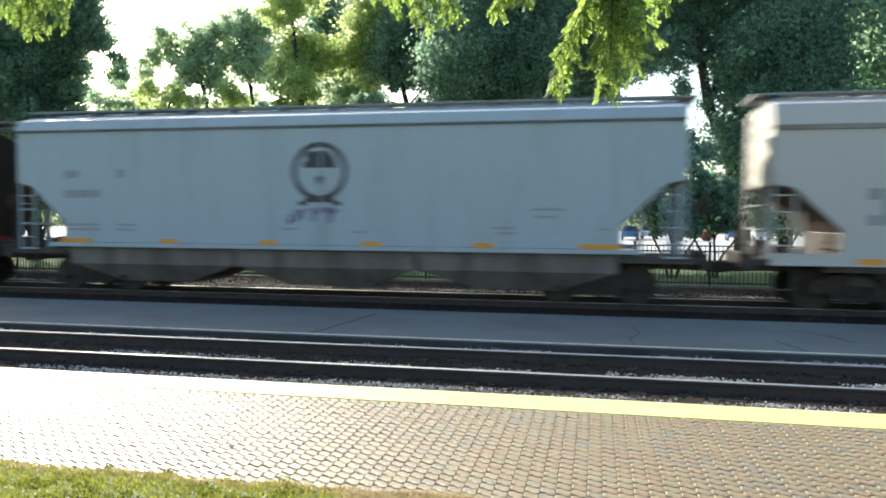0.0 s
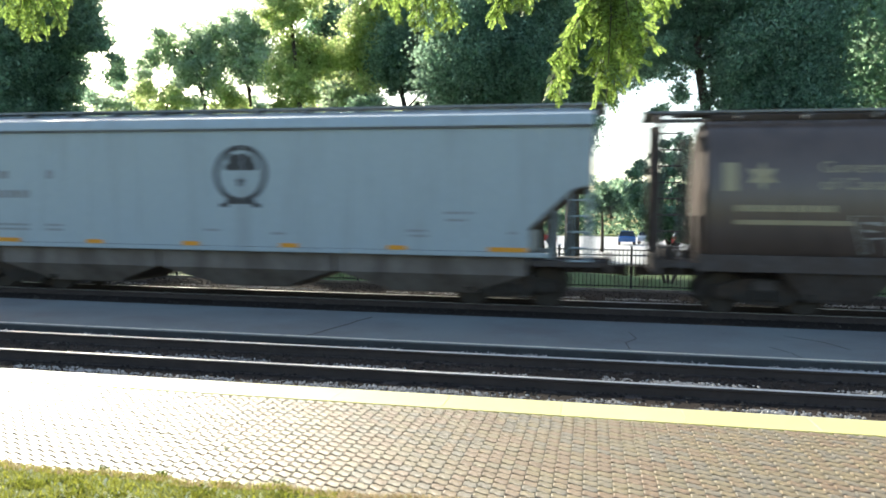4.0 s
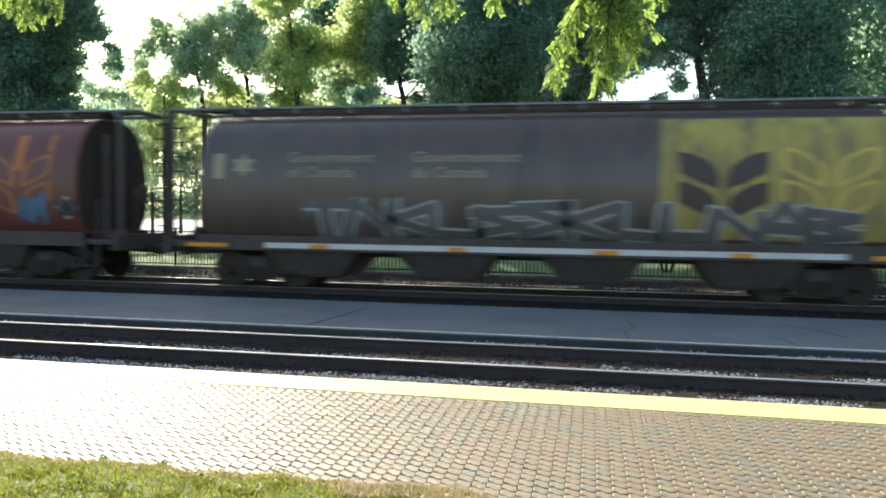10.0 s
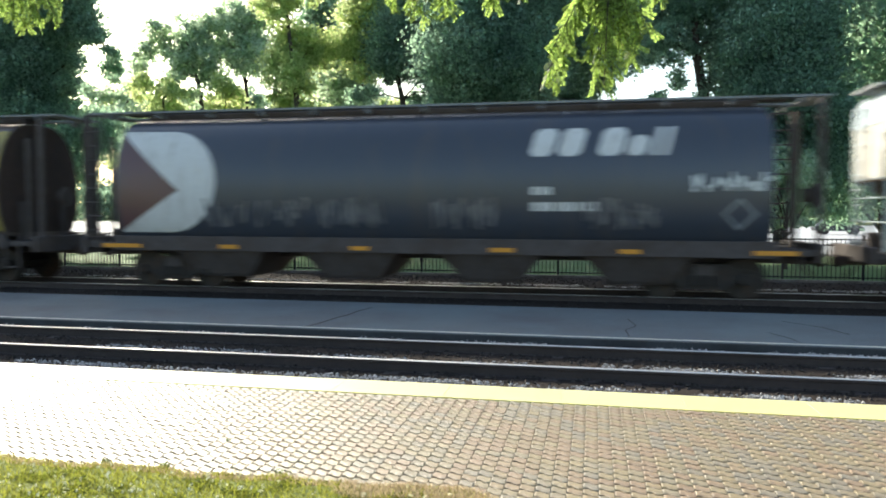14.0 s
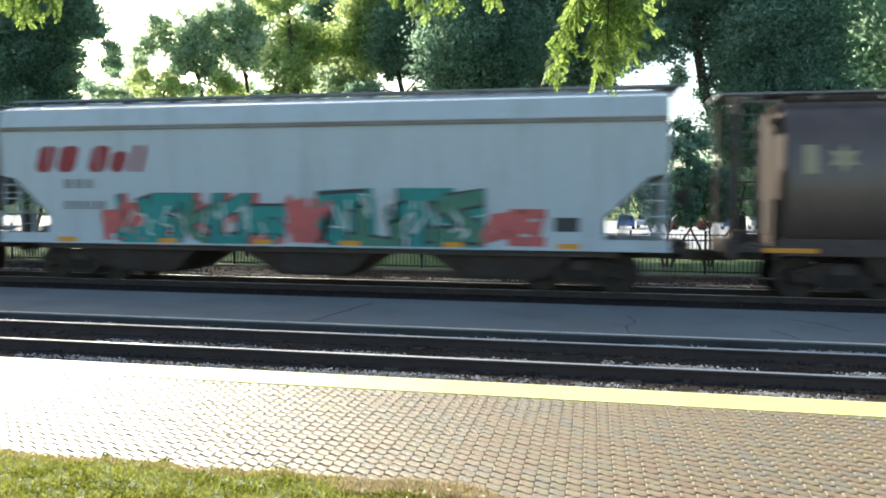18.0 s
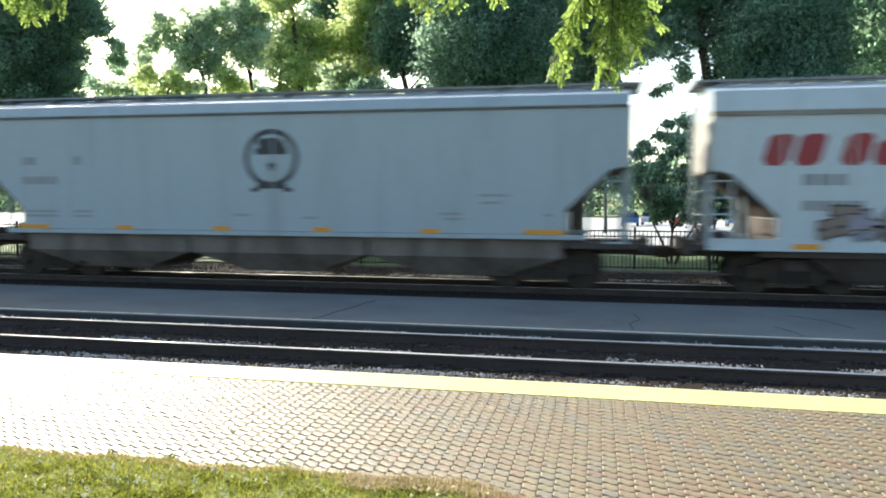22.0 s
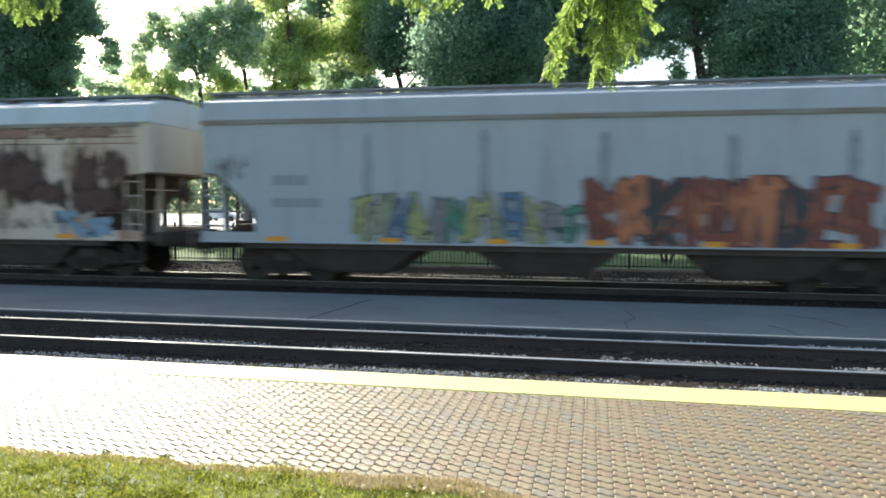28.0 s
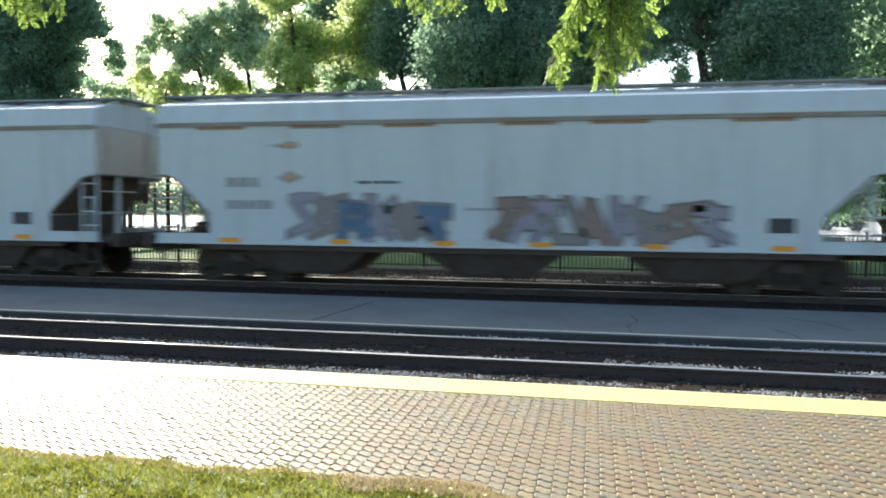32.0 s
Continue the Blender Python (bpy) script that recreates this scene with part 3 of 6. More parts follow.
def build_yellow():
    me = cached("yellow_slab", lambda: box(bmesh.new(), -0.6072, 0.6072, -0.285, 0.283, -0.08, 0.054, 0.002))
    base = tagged(part("warning_strip", box(bmesh.new(), -FAR, FAR, 7.535, 8.098, -0.25, -0.02), M["concrete"]), "yellow platform edge warning strip", kind="structure")
    for i in range(-14, 14):
        part("yellow_slab", me, M["yellow"], base, at=pose(i * 1.216 + 0.3, 7.817, 0.0, 0, 0, 0))
    for s in (-1, 1):
        xa = 14 * 1.216 - 0.3
        x0, x1 = (xa, FAR) if s > 0 else (-FAR, -14 * 1.216 - 0.31)
        part("yellow_run", box(bmesh.new(), x0, x1, 7.532, 8.10, -0.08, 0.054), M["yellow"], base)


build_yellow()


# ---- behind the train: fence, lawn, road, parking ----
def build_fence():
    rnd = random.Random(8)
    post = cached("fence_post", lambda: box(box(bmesh.new(), -0.035, 0.035, -0.035, 0.035, -0.32, 1.20, 0.006), -0.045, 0.045, -0.045, 0.045, 1.20, 1.235, 0.008))
    rail = cached("fence_rail", lambda: box(bmesh.new(), -1.165, 1.165, -0.018, 0.018, -0.02, 0.02))
    picket = cached("fence_picket", lambda: box(bmesh.new(), -0.009, 0.009, -0.009, 0.009, -0.20, 1.14))
    for k in range(-13, 9):
        x = k * 2.4
        f = tagged(new("fence_panel"), "black iron picket fence panel behind the tracks", "fence", "fence panels")
        f.matrix_basis = pose(x, 26.0, 0)
        part("post", post, M["iron"], f, at=pose(-1.2, 0, 0))
        for z in (-0.12, 0.92, 1.10):
            part("rail", rail, M["iron"], f, at=pose(0, 0, z))
        for i in range(17):
            part("picket", picket, M["iron"], f, at=pose(-1.06 + i * 0.1325, 0, 0))


build_fence()
slab("parking_lot", -260, 200, 41, 135, -0.5, -0.215, M["lot"], label="wide sunlit pale road and parking lot")
slab("fence_base", -40, 30, 25.75, 25.95, -0.5, -0.20, M["bay"], label="low grimy concrete strip under the fence")
slab("lawn_far", -260, 200, 26.1, 40.8, -0.5, -0.235, M["lawn_shade"], label="mown green lawn behind the fence, tree shade in its colour")
slab("kerb", -260, 200, 40.8, 41.0, -0.5, -0.12, M["concrete"], label="pale concrete kerb of the parking lot")


# ---- covered hopper cars ----
HALF = 8.45
BOGIE_X = 6.55
FLAT = [(1.60, 1.0), (1.60, 4.2)]
ROUND = [(1.30, 1.32), (1.45, 1.55), (1.55, 1.90), (1.60, 2.30), (1.60, 2.70), (1.56, 3.05), (1.47, 3.40), (1.34, 3.72), (1.16, 4.00), (0.92, 4.22), (0.55, 4.36), (0.0, 4.40)]
BOWED = [(1.53, 1.43), (1.58, 1.9), (1.60, 2.5), (1.60, 3.2), (1.58, 3.7), (1.545, 4.05), (1.47, 4.24), (1.32, 4.34), (0.8, 4.48), (0.0, 4.54)]
SHAPES = dict(flat=FLAT, sill=FLAT, round=ROUND, bowed=BOWED)


def side_y(shape, z):
    """Half the width of the car's side at a height."""
    p = SHAPES[shape]
    return float(np.interp(z, [q[1] for q in p], [q[0] for q in p]))


TOPS = dict(flat=4.18, sill=3.98)


def flat_body(half, style):
    bm = bmesh.new()
    low, top = (1.30, TOPS["flat"]) if style == "flat" else (1.02, TOPS["sill"])
    drop = 0.0 if style == "flat" else 0.10
    e = [(7.08, low), (7.08, 1.86 - drop), (8.05, 2.76 - drop), (half, 2.84 - drop), (half, top)]
    poly = e + [(-x, z) for x, z in e[::-1]]
    return prism(bm, poly, -1.6, 1.6)


def flat_roof(end, style):
    top = TOPS[style]
    half = [(1.60, top + 0.005), (1.64, top + 0.01), (1.64, top + 0.04), (1.53, 4.43), (1.49, 4.455), (0.90, 4.62)]
    ring = half + [(0.0, 4.70)] + [(-a, b) for a, b in half[::-1]]
    bm = bmesh.new()
    loft(bm, [[(x, a, b) for a, b in ring] for x in (-end - 0.02, -end + 0.25, 0, end - 0.25, end + 0.02)])
    return bm


def seams():
    return box(bmesh.new(), -0.02, 0.02, -1.606, -1.598, 1.6, 4.07)


def round_body(p, xe, bottom):
    bm = bmesh.new()
    ring = p + [(-a, b) for a, b in p[::-1][1:]] + [(-0.7, bottom), (0.7, bottom)]
    rings = []
    for x, k in ((-xe, 0.988), (-xe + 0.04, 0.998), (-xe + 0.12, 1.0), (0, 1.0), (xe - 0.12, 1.0), (xe - 0.04, 0.998), (xe, 0.988)):
        rings.append([(x, a * k, 2.7 + (b - 2.7) * k) for a, b in ring])
    loft(bm, rings)
    if xe > 8:
        # end sheets slope inwards and down to the bogies
        for s in (-1, 1):
            r = bmesh.ops.bisect_plane(bm, geom=bm.verts[:] + bm.edges[:] + bm.faces[:], plane_co=(s * xe, 0, 2.75), plane_no=Vector((s, 0, -1.35)).normalized(), clear_outer=True)
            bmesh.ops.contextual_create(bm, geom=[e for e in r["geom_cut"] if isinstance(e, bmesh.types.BMEdge)])
    return soften(bm)


def hopper(w, mid, bot, z0, zm, z1):
    """One outlet bay: a funnel of sloped sheets, steep above and flared below."""
    bm = bmesh.new()
    rings = [[(-a, -y, z), (a, -y, z), (a, y, z), (-a, y, z)] for a, y, z in ((w, 1.45, z0), (mid, 1.42, zm), (bot, 1.12, z1), (bot - 0.06, 1.05, z1 - 0.08))]
    return loft(bm, rings)


def gate():
    bm = bmesh.new()
    box(bm, -0.62, 0.62, -0.9, 0.9, -0.05, 0.05, 0.01)
    rod(bm, (-0.5, -1.0, 0), (0.5, -1.0, 0), 0.035)
    box(bm, -0.08, 0.08, -1.08, -0.9, -0.08, 0.08)
    return bm


def ladder_frame(z0, z1, w):
    """The two uprights and end bars of a ladder, as one bent frame."""
    out = [(-w - 0.02, z0), (w + 0.02, z0), (w + 0.02, z1), (-w - 0.02, z1)]
    inn = [(-w + 0.02, z0 + 0.04), (w - 0.02, z0 + 0.04), (w - 0.02, z1 - 0.04), (-w + 0.02, z1 - 0.04)]
    bm = bmesh.new()
    f = [[bm.verts.new((x, y, z)) for x, z in p] for y in (-0.02, 0.02) for p in (out, inn)]
    for i in range(4):
        j = (i + 1) % 4
        for a, b in ((0, 1), (1, 3), (3, 2), (2, 0)):
            bm.faces.new((f[a][i], f[a][j], f[b][j], f[b][i]))
    bmesh.ops.recalc_face_normals(bm, faces=bm.faces[:])
    return bm


def ladder(car, mat, z0, z1, w, at):
    l = part("ladder", cached(("ladder", z0, z1, w), lambda: ladder_frame(z0, z1, w)), mat, car, at=at)
    for i in range(int((z1 - z0 - 0.1) / 0.36)):
        part("rung", cached(("rung", w), lambda: rod(bmesh.new(), (-w, 0, 0), (w, 0, 0), 0.018)), mat, l, at=pose(0, 0, z0 + 0.32 + i * 0.36))


def wheelset():
    bm = bmesh.new()
    for s in (-1, 1):
        for y0, y1, r in ((0.70, 0.73, 0.487), (0.73, 0.83, 0.457)):
            m = Matrix.Translation((0, s * (y0 + y1) / 2, 0)) @ Matrix.Rotation(radians(90), 4, "X")
            bmesh.ops.create_cone(bm, cap_ends=True, segments=28, radius1=r, radius2=r, depth=y1 - y0, matrix=m)
        m = Matrix.Translation((0, s * 0.86, 0)) @ Matrix.Rotation(radians(90), 4, "X")
        bmesh.ops.create_cone(bm, cap_ends=True, segments=16, radius1=0.16, radius2=0.16, depth=0.1, matrix=m)
        for k in range(3):
            a = k * 2.094
            box(bm, 0.07 * math.cos(a) - 0.02, 0.07 * math.cos(a) + 0.02, s * 0.98 - 0.04, s * 0.98 + 0.04, 0.07 * math.sin(a) - 0.02, 0.07 * math.sin(a) + 0.02)
    rod(bm, (0, -1.0, 0), (0, 1.0, 0), 0.085, 12)
    return bm


def side_frame():
    """Cast truck side: an arched bar with a spring opening, in the plane of its wheels' journals."""
    bm = bmesh.new()
    outer = [(-1.12, 0.36), (-1.12, 0.62), (-0.75, 0.70), (-0.45, 0.80), (0.45, 0.80), (0.75, 0.70), (1.12, 0.62), (1.12, 0.36), (0.72, 0.40), (0.42, 0.22), (-0.42, 0.22), (-0.72, 0.40)]
    prism(bm, outer, -0.07, 0.07)
    for x in (-0.22, 0, 0.22):
        bmesh.ops.create_cone(bm, cap_ends=True, segments=10, radius1=0.085, radius2=0.085, depth=0.24, matrix=Matrix.Translation((x, -0.09, 0.44)))
    for x in (-0.9, 0.9):
        bmesh.ops.create_cone(bm, cap_ends=True, segments=14, radius1=0.15, radius2=0.13, depth=0.16, matrix=Matrix.Translation((x, -0.08, 0.457)) @ Matrix.Rotation(radians(90), 4, "X"))
    return bm


def bolster():
    bm = box(bmesh.new(), -0.22, 0.22, -1.15, 1.15, 0.5, 0.78, 0.03)
    bmesh.ops.create_cone(bm, cap_ends=True, segments=20, radius1=0.25, radius2=0.25, depth=0.25, matrix=Matrix.Translation((0, 0, 0.86)))
    for s in (-1, 1):
        box(bm, s * 0.55 - 0.04, s * 0.55 + 0.04, -0.95, 0.95, 0.32, 0.46)
    return bm


def coupler():
    bm = box(bmesh.new(), -0.2, 0.42, -0.09, 0.09, 0.76, 0.96, 0.03)
    box(bm, 0.36, 0.62, -0.17, 0.13, 0.72, 1.0, 0.05)
    rod(bm, (0.2, -0.5, 0.9), (0.2, 0.1, 0.9), 0.015)
    rod(bm, (0.1, 0.3, 0.85), (0.45, 0.33, 0.45), 0.025)
    return bm


def running_board(xe, y0, y1, z):
    bm = bmesh.new()
    for s in (-1, 1):
        box(bm, -xe, xe, min(s * y0, s * y1), max(s * y0, s * y1), z, z + 0.05)
        for i in range(-6, 7):
            box(bm, i * xe / 6.3 - 0.03, i * xe / 6.3 + 0.03, min(s * y0, s * y1), max(s * y0, s * y1), z - 0.12, z)
    for s in (-1, 1):
        box(bm, s * xe - 0.25, s * xe + 0.25, -y1, y1, z + 0.002, z + 0.048)
    return bm


def hatch():
    bm = bmesh.new()
    box(bm, -1.05, 1.05, -0.30, 0.30, 0, 0.07, 0.02)
    for x in (-0.8, 0, 0.8):
        box(bm, x - 0.05, x + 0.05, -0.34, 0.34, 0.07, 0.10)
    return bm


WHEELS = []
CARS = []


def bogie(car, x):
    b = part("bogie", cached("bolster", bolster), M["under"], car, at=pose(x, 0, 0))
    for s in (-1, 1):
        part("side_frame", cached("side_frame", side_frame), M["cast"], b, at=pose(0, s * 1.02, 0, 0, 0, 0 if s < 0 else 180))
    for s in (-1, 1):
        w = part("wheelset", cached("wheelset", wheelset), M["wheel"], b, at=pose(s * 0.889, 0, 0.457))
        WHEELS.append((w, s * 0.889))


def flat_end(car, s, mat, style):
    """End platform, corner posts, ladders and slope-sheet braces of a flat-sided car."""
    part("end_platform", cached(("end_platform", s), lambda: box(box(bmesh.new(), min(s * 7.1, s * 8.75), max(s * 7.1, s * 8.75), -1.45, 1.45, 0.98, 1.10), min(s * 8.80, s * 8.95), max(s * 8.80, s * 8.95), -1.5, 1.5, 0.86, 1.22, 0.02)), M["under"], car)
    ladder(car, mat, 1.1, 4.1, 0.22, pose(s * 8.22, -1.52, 0))
    ladder(car, mat, 1.1, 4.45, 0.22, pose(s * 8.56, 0.9, 0, 0, 0, 90))
    bm = bmesh.new()
    for y in (-0.55, 0.55):
        rod(bm, (s * 8.36, y, 1.1), (s * 8.38, y, 2.86), 0.06, 8)
        rod(bm, (s * 7.5, y, 1.1), (s * 7.6, y, 2.3), 0.05, 8)
    for z in (1.75, 2.3):
        rod(bm, (s * 8.5, -1.4, z), (s * 8.5, 1.4, z), 0.018)
    part("end_brace", bm, mat, car)
    bm = bmesh.new()
    if s < 0:
        rod(bm, (s * 8.1, -0.5, 1.25), (s * 8.1, 0.6, 1.25), 0.17, 14)
        box(bm, s * 8.35 - 0.15, s * 8.35 + 0.15, 0.2, 0.5, 1.12, 1.5, 0.02)
        part("brake_cylinder", bm, M["under"], car)
    else:
        rod(bm, (s * 8.97, -0.3, 2.25), (s * 9.02, -0.3, 2.25), 0.28, 18)
        box(bm, s * 8.85 - 0.08, s * 8.85 + 0.08, -0.42, -0.18, 2.1, 2.4, 0.02)
        part("hand_brake", bm, M["under"], car)


def round_end(car, s, mat):
    bm = bmesh.new()
    box(bm, min(s * 7.6, s * 8.95), max(s * 7.6, s * 8.95), -1.40, 1.40, 1.02, 1.14)
    box(bm, min(s * 8.80, s * 8.97), max(s * 8.80, s * 8.97), -1.5, 1.5, 0.86, 1.28, 0.02)
    part("end_platform", bm, M["under"], car)
    ladder(car, M["under"], 1.15, 4.42, 0.22, pose(s * 8.62, -1.42 if s < 0 else 1.2, 0))
    for x, y, z1, rr in ((8.9, -1.2, 4.42, 0.08), (8.35, -1.0, 3.9, 0.07), (8.9, 0.95, 4.42, 0.08)):
        part("end_post", cached(("end_post", z1), lambda: rod(bmesh.new(), (0, 0, 1.2), (0, 0, z1), rr, 8)), M["under"], car, at=pose(s * x, y, 0))
    for y in (-0.8, 0.8):
        part("end_bracket", cached("end_bracket", lambda: box(bmesh.new(), -0.125, 0.125, -0.07, 0.07, 1.1, 2.2)), M["under"], car, at=pose(s * 7.875, y, 0))
    bm = bmesh.new()
    if s > 0:
        rod(bm, (s * 8.95, -0.3, 2.35), (s * 9.0, -0.3, 2.35), 0.28, 18)
        box(bm, s * 8.84 - 0.08, s * 8.84 + 0.08, -0.42, -0.18, 2.2, 2.5, 0.02)
        part("hand_brake", bm, M["under"], car)
    else:
        rod(bm, (s * 8.55, -0.6, 1.32), (s * 8.55, 0.6, 1.32), 0.17, 14)
        part("brake_cylinder", bm, M["under"], car)


def make_car(style, mat, label, strips=(), strip_z=(1.295, 1.40), upright=False, roofmat=None, half=HALF):
    """A covered hopper car; its origin lies on the rail tops under its middle, its near side faces -y."""
    car = tagged(new("hopper_car"), label, "railway car", "cars of the train")
    roofmat = roofmat or mat
    if style in ("flat", "sill"):
        drop, top = (0.0, TOPS["flat"]) if style == "flat" else (-0.10, TOPS["sill"])
        part("body", cached(("flat_body", half, style), lambda: flat_body(half, style)), mat, car)
        part("roof", cached(("flat_roof", half, style), lambda: flat_roof(half, style)), roofmat, car)
        for i in range(-5, 6):
            part("weld_seam", cached("weld_seams", seams), mat, car, at=pose(i * 1.40, 0, drop))
        part("running_board", cached("running_board", lambda: running_board(8.5, 0.46, 0.86, 4.74)), M["board"], car)
        for s in (-1, 1):
            flat_end(car, s, mat, style)
            slope = cached(("slope_sheet", s), lambda: prism(bmesh.new(), [(s * 7.09, 1.84), (s * 8.06, 2.74), (s * 8.44, 2.82), (s * 8.44, 2.80), (s * 8.08, 2.715), (s * 7.09, 1.80)], -1.58, 1.58))
            part("slope_sheet", slope, M["slope"], car, at=pose(0, 0, drop))
            if style == "sill":
                part("bay_end", cached(("bay_end", s), lambda: box(bmesh.new(), min(s * 7.078, s * 7.095), max(s * 7.078, s * 7.095), -1.58, 1.58, 1.05, 1.68)), M["under"], car)
            part("end_panel", cached(("flat_end_panel", s, style), lambda: box(bmesh.new(), min(s * 8.448, s * 8.462), max(s * 8.448, s * 8.462), -1.575, 1.575, 2.86 + drop, top - 0.01)), M["endsheet"], car, at=pose(s * (half - HALF), 0, 0))
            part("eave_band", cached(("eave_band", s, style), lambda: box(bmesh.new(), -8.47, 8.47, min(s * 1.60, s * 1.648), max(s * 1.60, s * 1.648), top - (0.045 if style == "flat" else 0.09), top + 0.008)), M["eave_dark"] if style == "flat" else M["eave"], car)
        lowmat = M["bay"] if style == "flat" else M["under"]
        for s in (-1, 1):
            if style == "sill":
                part("side_sill", cached(("side_sill", s), lambda: box(box(bmesh.new(), -8.5, 8.5, min(s * 1.57, s * 1.63), max(s * 1.57, s * 1.63), 1.04, 1.26), -8.5, 8.5, min(s * 1.5, s * 1.69), max(s * 1.5, s * 1.69), 1.00, 1.04)), mat, car)
                part("sill_channel", cached(("sill_channel", s), lambda: box(bmesh.new(), -7.4, 7.4, min(s * 1.42, s * 1.54), max(s * 1.42, s * 1.54), 0.86, 1.00)), M["under"], car)
            else:
                part("side_sill", cached(("flat_sill", s), lambda: box(bmesh.new(), -7.5, 7.5, min(s * 1.55, s * 1.64), max(s * 1.55, s * 1.64), 1.18, 1.29, 0.01)), mat, car)
        for x in (-4.7, 0, 4.7):
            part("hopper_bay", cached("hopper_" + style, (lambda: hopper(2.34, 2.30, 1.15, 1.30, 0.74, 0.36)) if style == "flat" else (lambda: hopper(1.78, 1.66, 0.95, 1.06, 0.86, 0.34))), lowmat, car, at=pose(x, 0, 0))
            part("outlet_gate", cached("gate", gate), M["under"], car, at=pose(x, 0, 0.38))
    else:
        p, xe = (ROUND, 7.88) if style == "round" else (BOWED, 8.55)
        part("body", cached(style + "_body", lambda: round_body(p, xe, 1.15)), mat, car)
        part("running_board", cached(style + "_board", lambda: running_board(8.95, 0.50, 0.86, 4.515 if style == "round" else 4.60)), M["board"], car)
        part("hatch_coaming", cached(style + "_coaming", lambda: box(bmesh.new(), -7.7, 7.7, -0.36, 0.36, 4.30, 4.55 if style == "round" else 4.60, 0.02)), M["under"] if style == "round" else mat, car)
        for s in (-1, 1):
            if style == "round":
                round_end(car, s, mat)
                cap = cached(("end_panel", s), lambda: loft(bmesh.new(), [[(s * (7.885 + d), a * 0.97, 2.7 + (b - 2.7) * 0.97) for a, b in ROUND + [(-a, b) for a, b in ROUND[::-1][1:]]] for d in (0, 0.012)]))
                part("end_panel", cap, M["endrust_shaded"], car)
            else:
                flat_end(car, s, mat, "flat")
            part("side_sill", cached((style + "_sill", s), lambda: box(bmesh.new(), -(8.0 if style == "round" else 7.0), (8.0 if style == "round" else 7.0), min(s * 1.40, s * 1.52), max(s * 1.40, s * 1.52), 0.96 if style == "round" else 1.26, 1.40 if style == "bowed" else 1.33, 0.01)), M["under"] if style == "round" else M["bay"], car)
        lowmat = M["under"] if style == "round" else M["bay"]
        xs = (-5.1, -1.72, 1.72, 5.1) if style == "round" else (-4.6, 0, 4.6)
        for x in xs:
            part("hopper_bay", cached(style + "_hopper", (lambda: hopper(1.30, 1.18, 0.70, 1.20, 0.94, 0.38)) if style == "round" else (lambda: hopper(2.29, 2.25, 1.05, 1.40, 0.80, 0.38))), lowmat, car, at=pose(x, 0, 0))
            part("outlet_gate", cached("gate", gate), M["under"], car, at=pose(x, 0, 0.38))
    for i in range(8):
        part("hatch_cover", cached("hatch", hatch), roofmat if style != "round" else M["under"], car, at=pose(-7.5 + i * 2.14, 0, 4.68 if style in ("flat", "sill") else (4.55 if style == "round" else 4.60)))
    part("centre_sill", cached("centre_sill", lambda: box(bmesh.new(), -8.8, 8.8, -0.2, 0.2, 0.78, 1.12)), M["under"], car)
    for s in (-1, 1):
        bogie(car, s * BOGIE_X)
        part("coupler", cached("coupler", coupler), M["coupler"], car, at=pose(s * 8.74, 0, 0, 0, 0, 0 if s > 0 else 180))
        step = cached("step", lambda: box(box(box(bmesh.new(), -0.24, -0.20, -0.02, 0.02, 0.45, 1.1), 0.20, 0.24, -0.02, 0.02, 0.45, 1.1), -0.24, 0.24, -0.03, 0.03, 0.45, 0.48))
        part("step", step, M["under"], car, at=pose(s * 8.22, -1.50, 0))
    for x, w in strips:
        if upright:
            decal(car, style, "reflector", [[(x - 0.08, 1.46), (x + 0.08, 1.46), (x + 0.08, 1.46 + w), (x - 0.08, 1.46 + w)]], M["orange"], 0.008)
        else:
            z0, z1 = strip_z
            decal(car, style, "reflector", [[(x - w / 2, z0), (x + w / 2, z0), (x + w / 2, z1), (x - w / 2, z1)]], M["orange"], 0.24 if style == "round" else (0.045 if style == "sill" or z1 < 1.45 else 0.008))
    CARS.append(car)
    return car


# ---- painted marks, laid on a car's near side ----
def decal(car, style, name, polys, mat, lift=0.006, label="", step=0.0):
    """Thin raised paint: polygons of (x, z) wrapped on the side."""
    bm = bmesh.new()
    for i, p in enumerate(polys):
        vs = [bm.verts.new((x, i * step, z)) for x, z in p]
        try:
            bm.faces.new(vs)
        except ValueError:
            pass
    bmesh.ops.remove_doubles(bm, verts=bm.verts[:], dist=0.0005)
    return wrap(car, style, name, bm, mat, lift, label)


def wrap(car, style, name, bm, mat, lift, label=""):
    if style in ("round", "bowed"):
        for _, z in SHAPES[style]:
            bmesh.ops.bisect_plane(bm, geom=bm.verts[:] + bm.edges[:] + bm.faces[:], plane_co=(0, 0, z), plane_no=(0, 0, 1))
    if style == "sill":
        for v in bm.verts:
            v.co.z = float(np.interp(v.co.z, [1.2, 1.9, 3.3, 3.5, 3.85, 4.1], [0.93, 1.63, 3.3, 3.44, 3.75, 4.0]))
    for v in bm.verts:
        v.co.y = -side_y(style, v.co.z) - lift - v.co.y
    bmesh.ops.triangulate(bm, faces=bm.faces[:])
    for f in bm.faces:
        f.normal_update()
        if f.normal.y > 0:
            f.normal_flip()
    return part(name, soften(bm) if style in ("round", "bowed") else bm, mat, car, label)


def bar(x, z, w, h, slant=0.0):
    return [(x, z), (x + w, z), (x + w + slant * h, z + h), (x + slant * h, z + h)]


